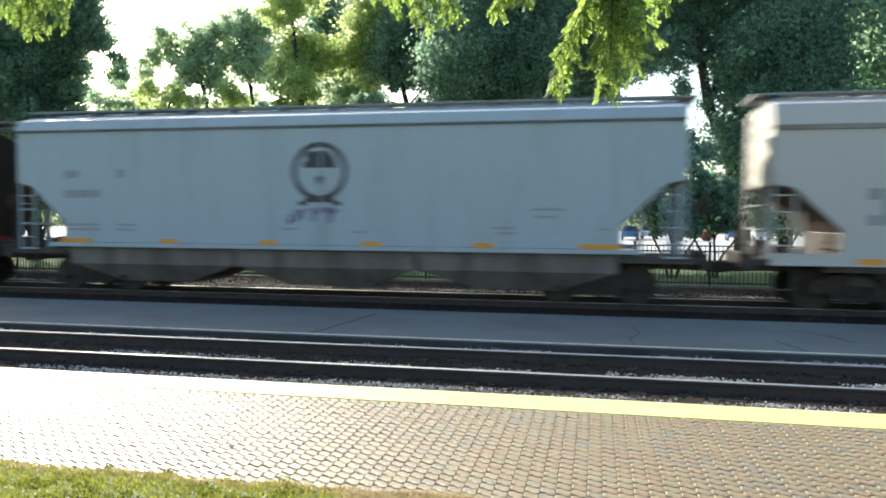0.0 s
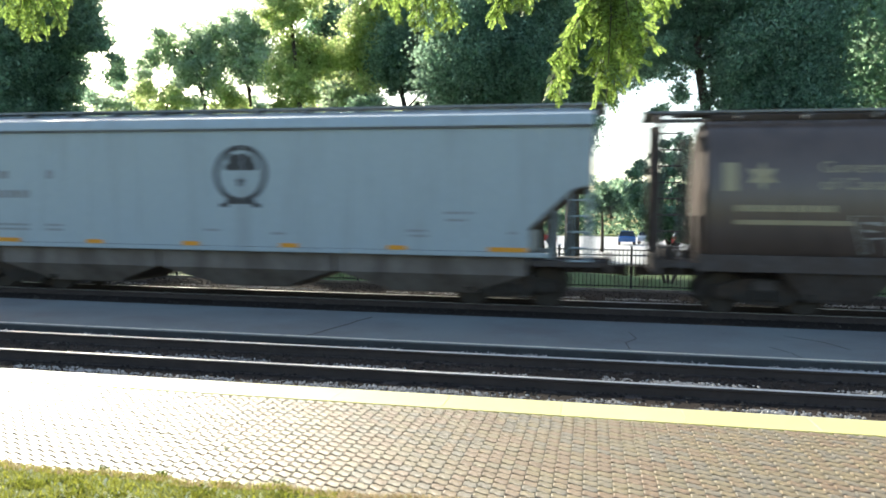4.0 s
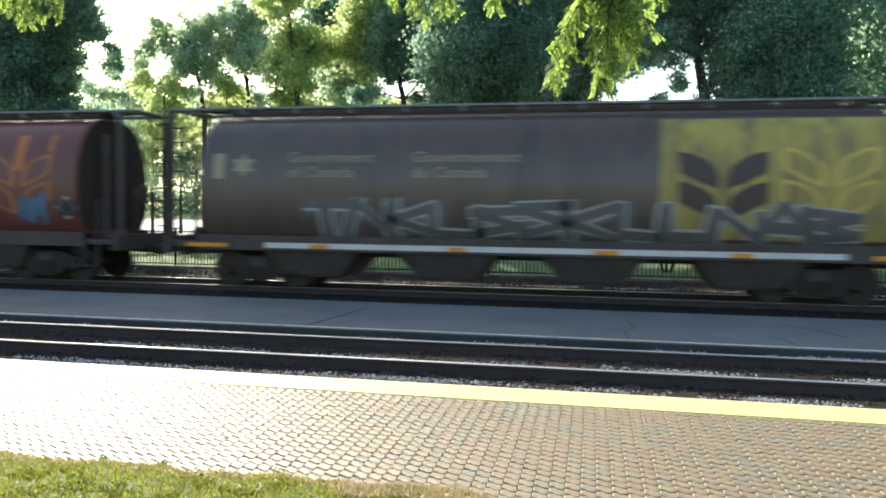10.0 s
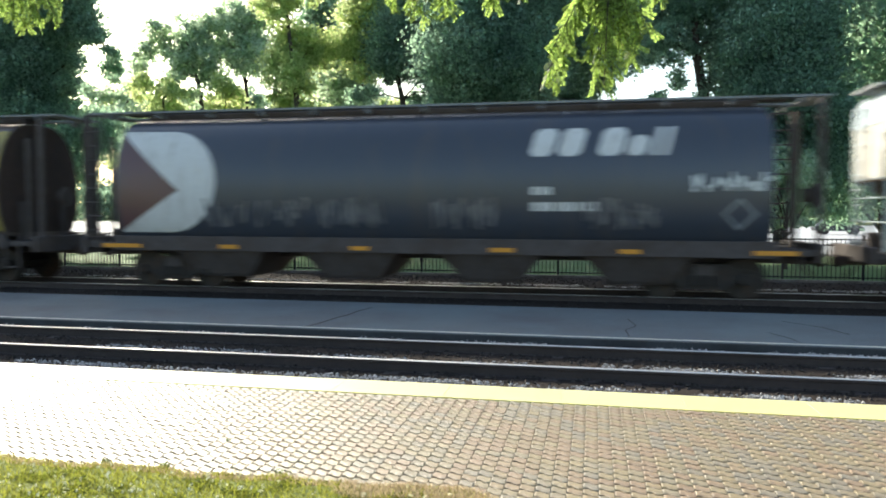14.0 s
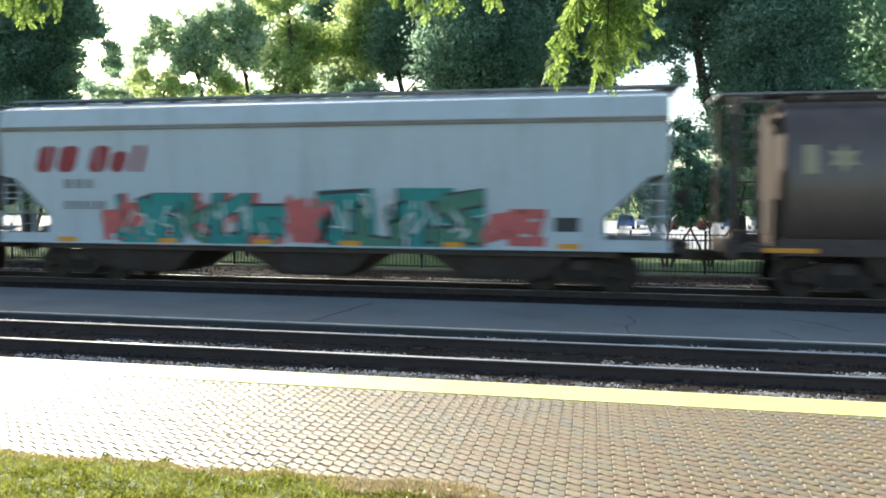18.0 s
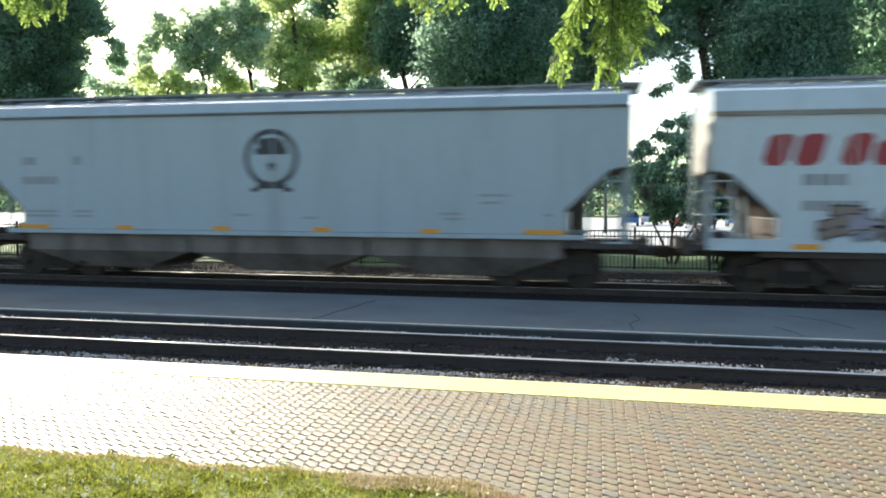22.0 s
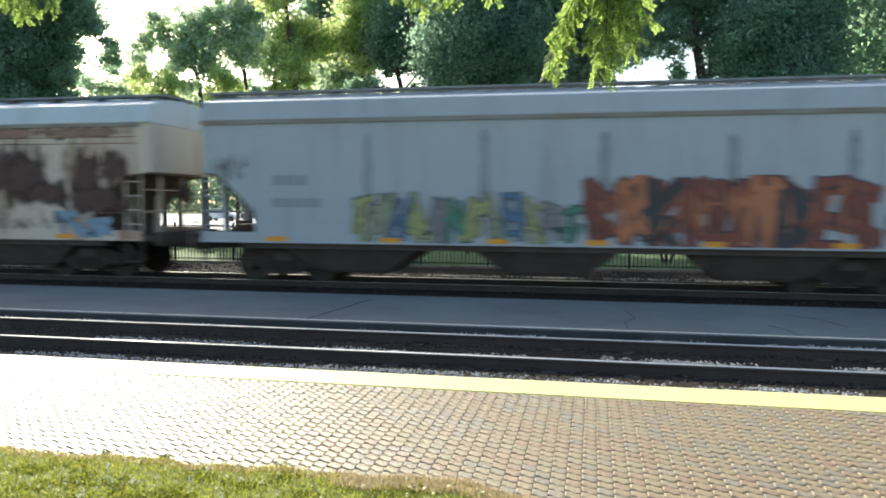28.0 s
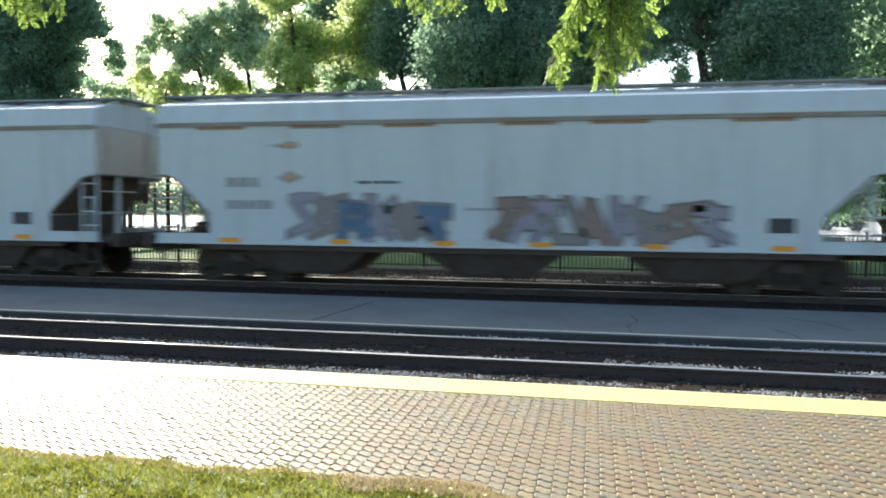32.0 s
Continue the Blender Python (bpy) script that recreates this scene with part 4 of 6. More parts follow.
def ring_polys(cx, cz, r1, r2, n=36):
    o = []
    for i in range(n):
        a, b = 6.2832 * i / n, 6.2832 * (i + 1) / n
        o.append([(cx + r1 * math.cos(a), cz + r1 * math.sin(a)), (cx + r2 * math.cos(a), cz + r2 * math.sin(a)), (cx + r2 * math.cos(b), cz + r2 * math.sin(b)), (cx + r1 * math.cos(b), cz + r1 * math.sin(b))])
    return o


def lettering(car, style, text, x, z, size, mat, lift=0.006, label="", stretch=1.0, bold=0.0, shear=0.0):
    cu = bpy.data.curves.new("lettering", "FONT")
    cu.body, cu.size, cu.resolution_u, cu.fill_mode, cu.offset, cu.shear = text, size, 3, "FRONT", bold, shear
    ob = bpy.data.objects.new("lettering", cu)
    scene.collection.objects.link(ob)
    me = ob.to_mesh()
    bm = bmesh.new()
    bm.from_mesh(me)
    ob.to_mesh_clear()
    bpy.data.objects.remove(ob)
    bpy.data.curves.remove(cu)
    for v in bm.verts:
        v.co = Vector((x + v.co.x * stretch, 0, z + v.co.y))
    return wrap(car, style, "lettering", bm, mat, lift, label)


def textbars(car, style, x, z, w, h, n, mat, seed=0):
    """Small unreadable stencil writing as plain bars."""
    rnd = random.Random(seed)
    polys, cx = [], x
    while cx < x + w:
        bw = rnd.uniform(0.6, 1.4) * w / n
        polys.append(bar(cx, z, min(bw * 0.8, x + w - cx), h))
        cx += bw
    decal(car, style, "stencil_writing", polys, mat)["kind"] = "stuff"


def rail_emblem(car, style, x, z, k, mat, script=True):
    """Railway name as slanted plain blocks in two words."""
    s, polys = 0.28, []
    blocks = [(0.0, 0.50, 0.62), (0.60, 0.50, 0.62)]
    if script:
        blocks += [(1.45, 0.50, 0.62), (2.04, 0.42, 0.44), (2.56, 0.13, 0.62), (2.79, 0.13, 0.62)]
    for cx, w, h in blocks:
        b = bar(x + cx * k, z, w * k, h * k, s)
        c = 0.10 * k if w > 0.2 else 0.01
        polys.append([(b[0][0] + c, b[0][1]), (b[1][0] - c, b[1][1]), (b[1][0] + s * c, b[1][1] + c), (b[2][0] - s * c, b[2][1] - c), (b[2][0] - c, b[2][1]), (b[3][0] + c, b[3][1]), (b[3][0] - s * c, b[3][1] - c), (b[0][0] + s * c, b[0][1] + c)])
    for q in polys[:-1]:
        decal(car, style, "emblem_block", [q], mat)
    polys = polys[-1:]
    decal(car, style, "emblem_block", polys, mat)


def round_emblem(car, style, x, z, r):
    """Circular railway emblem: a ring with a dark shape, a leaf and a ribbon."""
    decal(car, style, "emblem", ring_polys(x, z, r * 0.82, r), M["black"], label="dark circular emblem")
    beast = [(-0.58, 0.12), (0.60, 0.12), (0.58, 0.30), (0.44, 0.56), (0.16, 0.72), (-0.14, 0.66), (-0.34, 0.70), (-0.52, 0.56), (-0.46, 0.36), (-0.60, 0.30)]
    decal(car, style, "emblem", [[(x + a * r, z + b * r) for a, b in beast]], M["black"])
    star = [(x + r * 0.2 * (1 if i % 2 == 0 else 0.5) * math.sin(i * 0.6283), z - r * 0.28 + r * 0.22 * (1 if i % 2 == 0 else 0.5) * math.cos(i * 0.6283)) for i in range(10)]
    decal(car, style, "emblem", [star], M["black"])
    decal(car, style, "emblem", [bar(x - r * 0.55, z - r * 1.05, r * 1.1, r * 0.16), bar(x - r * 0.75, z - r * 1.16, r * 0.3, r * 0.14), bar(x + r * 0.45, z - r * 1.16, r * 0.3, r * 0.14)], M["black"])


WHEAT_LEAF = [(0.05, 0.0), (0.28, 0.20), (0.485, 0.44), (0.50, 0.72), (0.50, 1.0), (0.36, 0.93), (0.20, 0.79), (0.09, 0.58), (0.045, 0.28)]


def wheat(car, style, x, z, w, h, mat, outline=False, awns=False):
    """Stylised wheat head: two pairs of leaves beside a stem, with three awns above on some cars."""
    for s in (-1, 1):
        for k in range(2):
            zb, lh = z + h * 0.44 * k, h * 0.56
            pts = [(x + s * a * w, zb + b * lh) for a, b in WHEAT_LEAF]
            if outline:
                n = len(pts)
                c = (sum(p[0] for p in pts) / n, sum(p[1] for p in pts) / n)
                inn = [(c[0] + (p[0] - c[0]) * 0.74, c[1] + (p[1] - c[1]) * 0.78) for p in pts]
                decal(car, style, "wheat_emblem", [[pts[i], pts[(i + 1) % n], inn[(i + 1) % n], inn[i]] for i in range(n)], mat)
            else:
                decal(car, style, "wheat_emblem", [pts], mat)
    if awns:
        for ax, z0, aw in ((-0.46, 1.02, 0.08), (0.0, 0.72, 0.15), (0.46, 1.02, 0.08)):
            decal(car, style, "wheat_emblem", [bar(x + (ax - aw / 2) * w, z + z0 * h, aw * w, (1.30 - z0) * h)], mat)


GLYPHS = (
    ((0, 0, 0, 2), (0, 2, 1, 1.6), (1, 1.6, 0, 1), (0, 1, 1, 0.4), (1, 0.4, 0, 0)), ((0, 0, 0, 2), (0, 2, 1, 2), (1, 2, 1, 0), (0, 1, 1, 1)),
    ((0, 0, 0.2, 2), (0.2, 2, 1, 0), (1, 0, 1, 2)), ((1, 2, 0, 1.7), (0, 1.7, 1, 0.7), (1, 0.7, 0, 0)), ((0, 0, 0, 2), (0, 1, 1, 2), (0, 1, 1, 0)),
    ((0, 2, 0, 0), (0, 0, 1, 0), (1, 0, 1, 2)), ((0, 0, 0.5, 2), (0.5, 2, 1, 0), (0.2, 0.7, 0.8, 0.7)), ((0, 2, 1, 2), (0.5, 2, 0.5, 0)), ((1, 2, 0, 2), (0, 2, 0, 0), (0, 0, 1, 0), (0, 1, 0.8, 1)))


def tag_word(car, style, x0, x1, z0, z1, n, fill, edge, seed, back=None, chunky=1.0, lift=0.008, wild=2, slant=0.45):
    """Spray-painted marks that cannot be read: leaning thick strokes with outlines, crowded together."""
    rnd = random.Random(seed)
    w, h = (x1 - x0) / n, z1 - z0
    if style == "sill":
        lift = 0.034

    def stroke(p, q, t):
        u = Vector((q[0] - p[0], q[1] - p[1]))
        u.normalize()
        v = Vector((-u.y, u.x)) * t / 2
        e = u * t * 0.42
        return [(max(x0 - 0.1, min(x1 + 0.1, a)), max(z0 - 0.04, min(z1 + 0.06, b))) for a, b in (
            (p[0] - e.x + v.x, p[1] - e.y + v.y), (p[0] - e.x - v.x, p[1] - e.y - v.y), (q[0] + e.x - v.x, q[1] + e.y - v.y), (q[0] + e.x + v.x, q[1] + e.y + v.y))]
    shadow = []
    for i in range(n):
        cx, lean = x0 + (i + 0.5) * w, rnd.uniform(-slant, slant)
        gw, gh = w * 0.86 * chunky, h * rnd.uniform(0.62, 0.95)
        zb = z0 + rnd.uniform(0.04, 0.12) * h
        t = min(0.24 * h, 0.34 * w) * chunky * rnd.uniform(0.8, 1.2)

        def at(px, pz):
            return (cx + (px - 0.5) * gw + lean * (pz - 1) * gw + rnd.uniform(-.05, .05) * w, zb + pz / 2 * gh + rnd.uniform(-.05, .05) * h)
        lines = [(at(p[0], p[1]), at(p[2], p[3])) for p in rnd.choice(GLYPHS)]
        for _ in range(wild):
            lines.append((at(rnd.uniform(-0.4, 1.4), rnd.uniform(0, 2)), at(rnd.uniform(-0.4, 1.4), rnd.uniform(0, 2))))
        f = fill[i % len(fill)] if isinstance(fill, list) else fill
        e = decal(car, style, "graffiti_outline", [stroke(p, q, t * 1.38) for p, q in lines], edge, lift, step=0.0004)
        e["kind"] = "stuff"
        g = decal(e, style, "graffiti_fill", [stroke(p, q, t * 0.92) for p, q in lines], f, lift + 0.003, step=0.0004)
        g["kind"] = "stuff"
        shadow += [stroke((p[0] + 0.10 * w, p[1] - 0.05 * h), (q[0] + 0.10 * w, q[1] - 0.05 * h), t * 1.9) for p, q in lines]
    if back:
        decal(car, style, "graffiti_shadow", shadow, back, lift - 0.005, step=0.0001)["kind"] = "stuff"


def scrawl(car, style, x0, x1, z0, z1, n, mat, seed, w=0.03):
    """A hand-drawn tag of thin strokes."""
    rnd = random.Random(seed)
    polys = []
    for i in range(n):
        x = x0 + (x1 - x0) * (i + rnd.random() * 0.6) / n
        pts = [(x + rnd.uniform(-0.25, 0.25) * (x1 - x0) / n * 2, z0 + (z1 - z0) * rnd.random()) for _ in range(4)]
        for (a, b), (c, d) in zip(pts, pts[1:]):
            t = Vector((c - a, d - b))
            if t.length < 0.02:
                continue
            q = Vector((-t.y, t.x)).normalized() * w / 2
            polys.append([(a + q.x, b + q.y), (c + q.x, d + q.y), (c - q.x, d - q.y), (a - q.x, b - q.y)])
    decal(car, style, "graffiti_stroke", polys, mat, 0.040 if style == "sill" else 0.010)["kind"] = "stuff"


def blot(car, style, x, z, w, h, mat, seed, name="rust_patch", lift=0.004):
    """One stain with a ragged, fading edge."""
    k = 1.25
    pts = [(x - w / 2 * k, max(1.32, z - h / 2 * k)), (x + w / 2 * k, max(1.32, z - h / 2 * k)), (x + w / 2 * k, min(4.06, z + h / 2 * k)), (x - w / 2 * k, min(4.06, z + h / 2 * k))]
    mat = SOFT.get(mat.name, mat)
    return decal(car, style, name, [pts], mat, lift)


def spray(name, col, var=0.2):
    return surface(name, col, 0.6, 0, 5, var, scaled(col, 0.6), 1.3, (0.5, 0.8), (1, 1, 1), 0.05)


S = dict(
    teal=spray("teal_spray", (0.03, 0.24, 0.22)), redpink=spray("red_pink_spray", (0.50, 0.12, 0.11)), turq=spray("turquoise_spray", (0.10, 0.42, 0.44)),
    blue=spray("blue_spray", (0.085, 0.15, 0.235)), lilac=spray("lilac_spray", (0.25, 0.24, 0.30)), skyblue=spray("sky_blue_spray", (0.18, 0.28, 0.37)),
    dimgrey=spray("dim_grey_spray", (0.125, 0.118, 0.115)), greyfill=spray("grey_spray", (0.20, 0.19, 0.19)), brownfill=spray("brown_spray", (0.22, 0.165, 0.14)), darkline=spray("dark_spray", (0.05, 0.045, 0.05)),
    dullred=spray("dull_red_spray", (0.32, 0.20, 0.20)), paleline=spray("pale_grey_spray", (0.36, 0.36, 0.35)), rusteave=spray("eave_rust", (0.17, 0.075, 0.05)),
    whitefill=spray("white_spray", (0.62, 0.62, 0.60)), orangefill=spray("orange_spray", (0.42, 0.15, 0.07)), redbrown=spray("red_brown_spray", (0.20, 0.06, 0.04)),
    eaverust=spray("eave_stain", (0.29, 0.18, 0.11)),
    lime=spray("yellow_green_spray", (0.30, 0.31, 0.13)), green=spray("green_spray", (0.07, 0.19, 0.13)), purple=spray("purple_spray", (0.13, 0.10, 0.20)),
    olive=spray("olive_spray", (0.24, 0.25, 0.17)), pink=spray("pink_spray", (0.55, 0.40, 0.38)), ochre=spray("ochre_spray", (0.45, 0.30, 0.10)),
    rustmark=spray("rust_stain", (0.13, 0.045, 0.03), 0.35), rustpale=spray("pale_rust_stain", (0.34, 0.22, 0.14), 0.3), patch=spray("grey_patch_paint", (0.42, 0.44, 0.45)),
)
SOFT = {m.name: soft_stain("soft_" + m.name, c) for m, c in ((S["rusteave"], (0.225, 0.135, 0.10)), (S["rustmark"], (0.078, 0.043, 0.035)), (S["rustpale"], (0.36, 0.265, 0.19)), (S["ochre"], (0.30, 0.20, 0.06)), (S["turq"], (0.10, 0.40, 0.44)), (S["greyfill"], (0.22, 0.225, 0.23)))}
SIX = [(-6.7, 0.9), (-4.05, 0.48), (-1.35, 0.46), (1.27, 0.46), (3.97, 0.46), (6.6, 0.9)]
SIX_SILL = [(-6.5, 0.55), (-3.64, 0.5), (-1.08, 0.48), (1.15, 0.5), (3.66, 0.46), (6.3, 0.5)]
SEVEN = [(-6.8, 1.0), (-4.8, 0.5), (-2.37, 0.48), (0.0, 0.45), (2.3, 0.55), (4.7, 0.5), (7.5, 1.0)]
SIX_ROUND = [(-7.75, 1.1), (-4.8, 0.5), (-1.4, 0.45), (2.02, 0.55), (4.9, 0.46), (7.95, 0.9)]


def circle_car(label):
    c = make_car("flat", PAINTS["grey"], label, strips=SIX)
    round_emblem(c, "flat", -0.03, 3.08, 0.71)
    for z, w, n in ((2.95, 0.42, 3), (2.45, 1.05, 6)):
        textbars(c, "flat", -7.05, z, w, 0.20, n, M["greytext"], int(z * 10))
    textbars(c, "flat", -5.5, 2.95, 0.22, 0.22, 1, M["greytext"], 3)
    for x, z, w in ((-7.0, 1.72, 1.0), (-7.0, 1.60, 1.0), (-5.5, 1.72, 0.5), (-5.5, 1.60, 0.5), (-1.0, 1.66, 0.4), (0.8, 1.60, 0.35), (4.2, 1.72, 0.5), (4.3, 1.60, 0.4), (5.1, 2.15, 0.7), (5.15, 1.98, 0.5), (6.6, 1.70, 0.2)):
        textbars(c, "flat", x, z, w, 0.06, 5, M["greytext"], int(x * 7))
    return c


def sill_car(label, mat, emblem=True, roofmat=None, strips=None, numbers=True, half=HALF):
    c = make_car("sill", mat, label, strips=SIX_SILL if strips is None else strips, strip_z=(1.31, 1.43), roofmat=roofmat, half=half)
    if emblem:
        rail_emblem(c, "sill", -7.45, 2.90, 1.06, M["red"])
    if numbers:
        textbars(c, "sill", -6.6, 2.55, 0.85, 0.20, 3, M["greytext"], 5)
        textbars(c, "sill", -6.6, 2.10, 1.25, 0.18, 6, M["greytext"], 6)
    decal(c, "sill", "data_plate", [bar(5.98, 1.70, 0.55, 0.30)], M["black"])
    return c


def round_car(label, mat, strips=SIX_ROUND, upright=False):
    c = make_car("round", mat, label, strips=strips, upright=upright, strip_z=(1.03, 1.13))
    return c


def gov_marks(c):
    """Leaf flag and two-line government wording on a brown grain car."""
    decal(c, "round", "emblem", [bar(-7.55, 2.72, 0.30, 0.62)], M["cream"])
    decal(c, "round", "emblem", [[(-6.75 + 0.34 * (1 if i % 2 == 0 else 0.5) * math.sin(i * 0.5236), 3.05 + 0.32 * (1 if i % 2 == 0 else 0.5) * math.cos(i * 0.5236)) for i in range(12)]], M["cream"])
    lettering(c, "round", "Government\nof Canada", -5.6, 3.12, 0.36, M["cream"], stretch=1.15)
    lettering(c, "round", "Gouvernement\ndu Canada", -2.5, 3.12, 0.36, M["cream"], stretch=1.15)


def yellow_panel(c, x0, mat=None):
    polys = [bar(x0, 1.42, 7.872 - x0, 2.68)]
    decal(c, "round", "wheat_panel", polys, mat or M["panel"], 0.005, "faded yellow panel")


def country_word(c, x, z, k, flagmat, worn=False):
    if worn:
        lettering(c, "round", "Canada", x - 0.03, z + 0.03, k, M["red"], 0.004, "faded red country name", 1.36, 0.035)
    lettering(c, "round", "Canada", x, z, k, M["faded"] if worn else M["white"], label="" if worn else "white country name", stretch=1.36, bold=0.005 if worn else 0.03)
    decal(c, "round", "emblem", [bar(x + k * 3.50, z + k * 0.66, k * 0.17, k * 0.24), bar(x + k * 4.0, z + k * 0.66, k * 0.17, k * 0.24), bar(x + k * 3.75, z + k * 0.69, k * 0.17, k * 0.17)], flagmat)


UP5 = [(-5.35, 0.4), (-1.68, 0.4), (1.8, 0.44), (4.9, 0.48), (7.57, 0.95)]


def build_train():
    g, s, r = "flat", "sill", "round"
    # 0 tan car
    c = sill_car("tan covered hopper car with dark stencil writing", PAINTS["tan"], False)
    textbars(c, s, -6.2, 2.9, 2.4, 0.34, 6, M["greytext"], 1)
    textbars(c, s, -6.3, 2.25, 2.4, 0.34, 6, M["greytext"], 2)
    blot(c, s, -5.4, 4.0, 1.6, 0.14, S["rustmark"], 1)
    # 1
    c = circle_car("light grey covered hopper car with a circular emblem and purple tag")
    scrawl(c, g, -0.8, 0.5, 1.80, 2.22, 9, S["purple"], 3, 0.07)
    # 2
    c = round_car("bright red cylindrical grain hopper car with a white country name", PAINTS["red"], UP5, True)
    country_word(c, -3.0, 2.42, 1.30, M["white"])
    wheat(c, r, 4.1, 2.05, 1.9, 1.45, M["wheatcol"])
    wheat(c, r, 6.2, 1.65, 2.0, 1.6, M["wheatred"], True)
    textbars(c, r, -7.6, 2.42, 0.45, 0.18, 2, M["white"], 1)
    textbars(c, r, -6.3, 2.42, 1.2, 0.18, 6, M["white"], 2)
    tag_word(c, r, 2.0, 5.0, 1.42, 2.0, 5, S["olive"], S["greyfill"], 5)
    # 3
    c = round_car("weathered brown cylindrical hopper car with a yellow end panel", PAINTS["brown"], [])
    yellow_panel(c, 2.96, M["tanpanel"])
    gov_marks(c)
    decal(c, r, "stripe", [bar(-7.3, 2.0, 2.4, 0.10)], M["cream"])
    textbars(c, r, -7.3, 2.28, 2.0, 0.14, 8, M["cream"], 3)
    decal(c, r, "stencil_box", [bar(0.0, 2.3, 0.30, 0.45)], M["cream"])
    tag_word(c, r, -4.9, -0.6, 1.42, 2.15, 5, PAINTS["brown"], S["paleline"], 8, chunky=0.7, wild=1)
    tag_word(c, r, -0.2, 3.4, 1.42, 2.2, 3, PAINTS["brown"], S["paleline"], 9, chunky=0.7, wild=1)
    for x in (3.5, 4.6, 5.9, 7.0):
        blot(c, r, x, 3.0, 0.35, 1.8, S["ochre"], int(x * 9), "paint_streak", 0.009)
    # 4
    circle_car("light grey covered hopper car with a circular emblem, clean")
    # 5
    c = round_car("dark maroon cylindrical grain hopper car with a white country name", PAINTS["maroon"], [(-4.6, 0.3), (-2.15, 0.3), (1.15, 0.3)], True)
    country_word(c, -3.0, 2.36, 1.30, M["red"], True)
    wheat(c, r, 4.15, 1.6, 1.9, 1.6, M["wheatdim"])
    scrawl(c, r, -7.0, -5.4, 1.5, 2.2, 18, S["greyfill"], 4, 0.11)
    tag_word(c, r, -4.1, -1.4, 1.42, 2.2, 4, S["greyfill"], PAINTS["maroon"], 12, chunky=0.8)
    scrawl(c, r, -4.1, -0.6, 1.45, 2.2, 18, S["greyfill"], 13, 0.05)
    textbars(c, r, -7.6, 2.45, 2.2, 0.12, 8, M["faded"], 3)
    # 6
    c = sill_car("pale blue-grey covered hopper car with black spray tags", PAINTS["bluish"], False, strips=SEVEN)
    rail_emblem(c, s, -0.75, 3.05, 1.08, M["red"], False)
    for i, (x0, x1) in enumerate(((-4.9, -3.9), (-3.4, -2.0), (-0.8, 0.2), (0.8, 1.8), (2.0, 3.6))):
        tag_word(c, s, x0, x1, 1.62, 2.15, 2, S["greyfill"], S["darkline"], 20 + i, chunky=0.8)
    tag_word(c, s, 4.4, 6.4, 1.62, 1.98, 3, S["darkline"], S["redbrown"], 30)
    scrawl(c, s, -2.2, 1.2, 1.36, 1.54, 14, S["blue"], 6, 0.03)
    # 7
    c = sill_car("light grey covered hopper car with red lettering and rust drips", PAINTS["pale"], True, strips=[])
    for i, x in enumerate((-4.4, -1.7, 1.6, 4.6)):
        blot(c, s, x, 1.85, 0.28, 0.5, S["rustpale"], 40 + i, "drip")
    for i, (x0, x1) in enumerate(((-5.2, -4.0), (-2.9, -2.4), (-0.9, -0.1), (2.0, 2.9), (4.2, 5.6))):
        scrawl(c, s, x0, x1, 1.65, 2.1, 7, S["darkline"], 50 + i, 0.05)
    scrawl(c, s, 0.7, 4.6, 2.3, 2.5, 8, S["darkline"], 57, 0.03)
    tag_word(c, s, 0.0, 0.5, 1.6, 2.2, 1, S["greyfill"], S["darkline"], 58)
    # 8
    c = round_car("brown cylindrical hopper car, yellow wheat panel and grey graffiti", PAINTS["brown"], SIX_ROUND)
    decal(c, r, "side_stripe", [bar(-6.2, 1.03, 13.2, 0.13)], M["white"], 0.232)
    yellow_panel(c, 3.14)
    gov_marks(c)
    wheat(c, r, 4.45, 1.85, 1.85, 1.5, M["dkbrown"])
    wheat(c, r, 6.6, 1.85, 1.9, 1.6, M["wheatcol"], True)
    tag_word(c, r, -5.1, 2.2, 1.36, 2.22, 7, S["dimgrey"], S["paleline"], 60, S["dimgrey"], 1.25, wild=0, slant=0.05)
    tag_word(c, r, 2.3, 7.2, 1.36, 2.22, 5, S["dimgrey"], S["paleline"], 61, S["dimgrey"], 1.25, wild=0, slant=0.05)
    # 9
    c = round_car("oxide red cylindrical grain hopper car with two wheat emblems and graffiti", PAINTS["oxide"], UP5[2:4], True)
    wheat(c, r, 4.08, 1.75, 1.95, 1.62, M["panel"], awns=True)
    wheat(c, r, 6.15, 1.75, 1.95, 1.62, M["wheatred"], True, True)
    lettering(c, r, "Canada", -3.0, 2.42, 1.30, M["ghost"], 0.005, "worn ghost of a red country name", 1.36, 0.02)
    textbars(c, r, -7.4, 2.62, 0.45, 0.17, 2, M["white"], 7)
    textbars(c, r, -6.7, 2.62, 1.3, 0.17, 6, M["white"], 8)
    for i, (x0, x1, f) in enumerate(((-6.6, -5.4, S["whitefill"]), (-5.1, -4.2, S["blue"]), (-3.8, -2.6, S["whitefill"]), (-2.3, -1.2, S["blue"]), (-1.1, 0.6, S["whitefill"]), (0.8, 1.6, S["whitefill"]), (2.9, 4.0, S["whitefill"]), (4.2, 5.0, S["blue"]), (6.2, 7.0, S["blue"]))):
        tag_word(c, r, x0, x1, 1.5, 2.35, 2, S["paleline"] if f is S["whitefill"] else f, PAINTS["oxide"], 70 + i, chunky=1.15)
    decal(c, r, "data_plate", [bar(7.3, 1.75, 0.55, 0.42)], M["black"])
    decal(c, r, "data_plate", ring_polys(7.57, 1.96, 0.26, 0.31, 4), M["white"])
    # 10
    c = sill_car("white covered hopper car with red lettering and brown block graffiti", PAINTS["pale"], True)
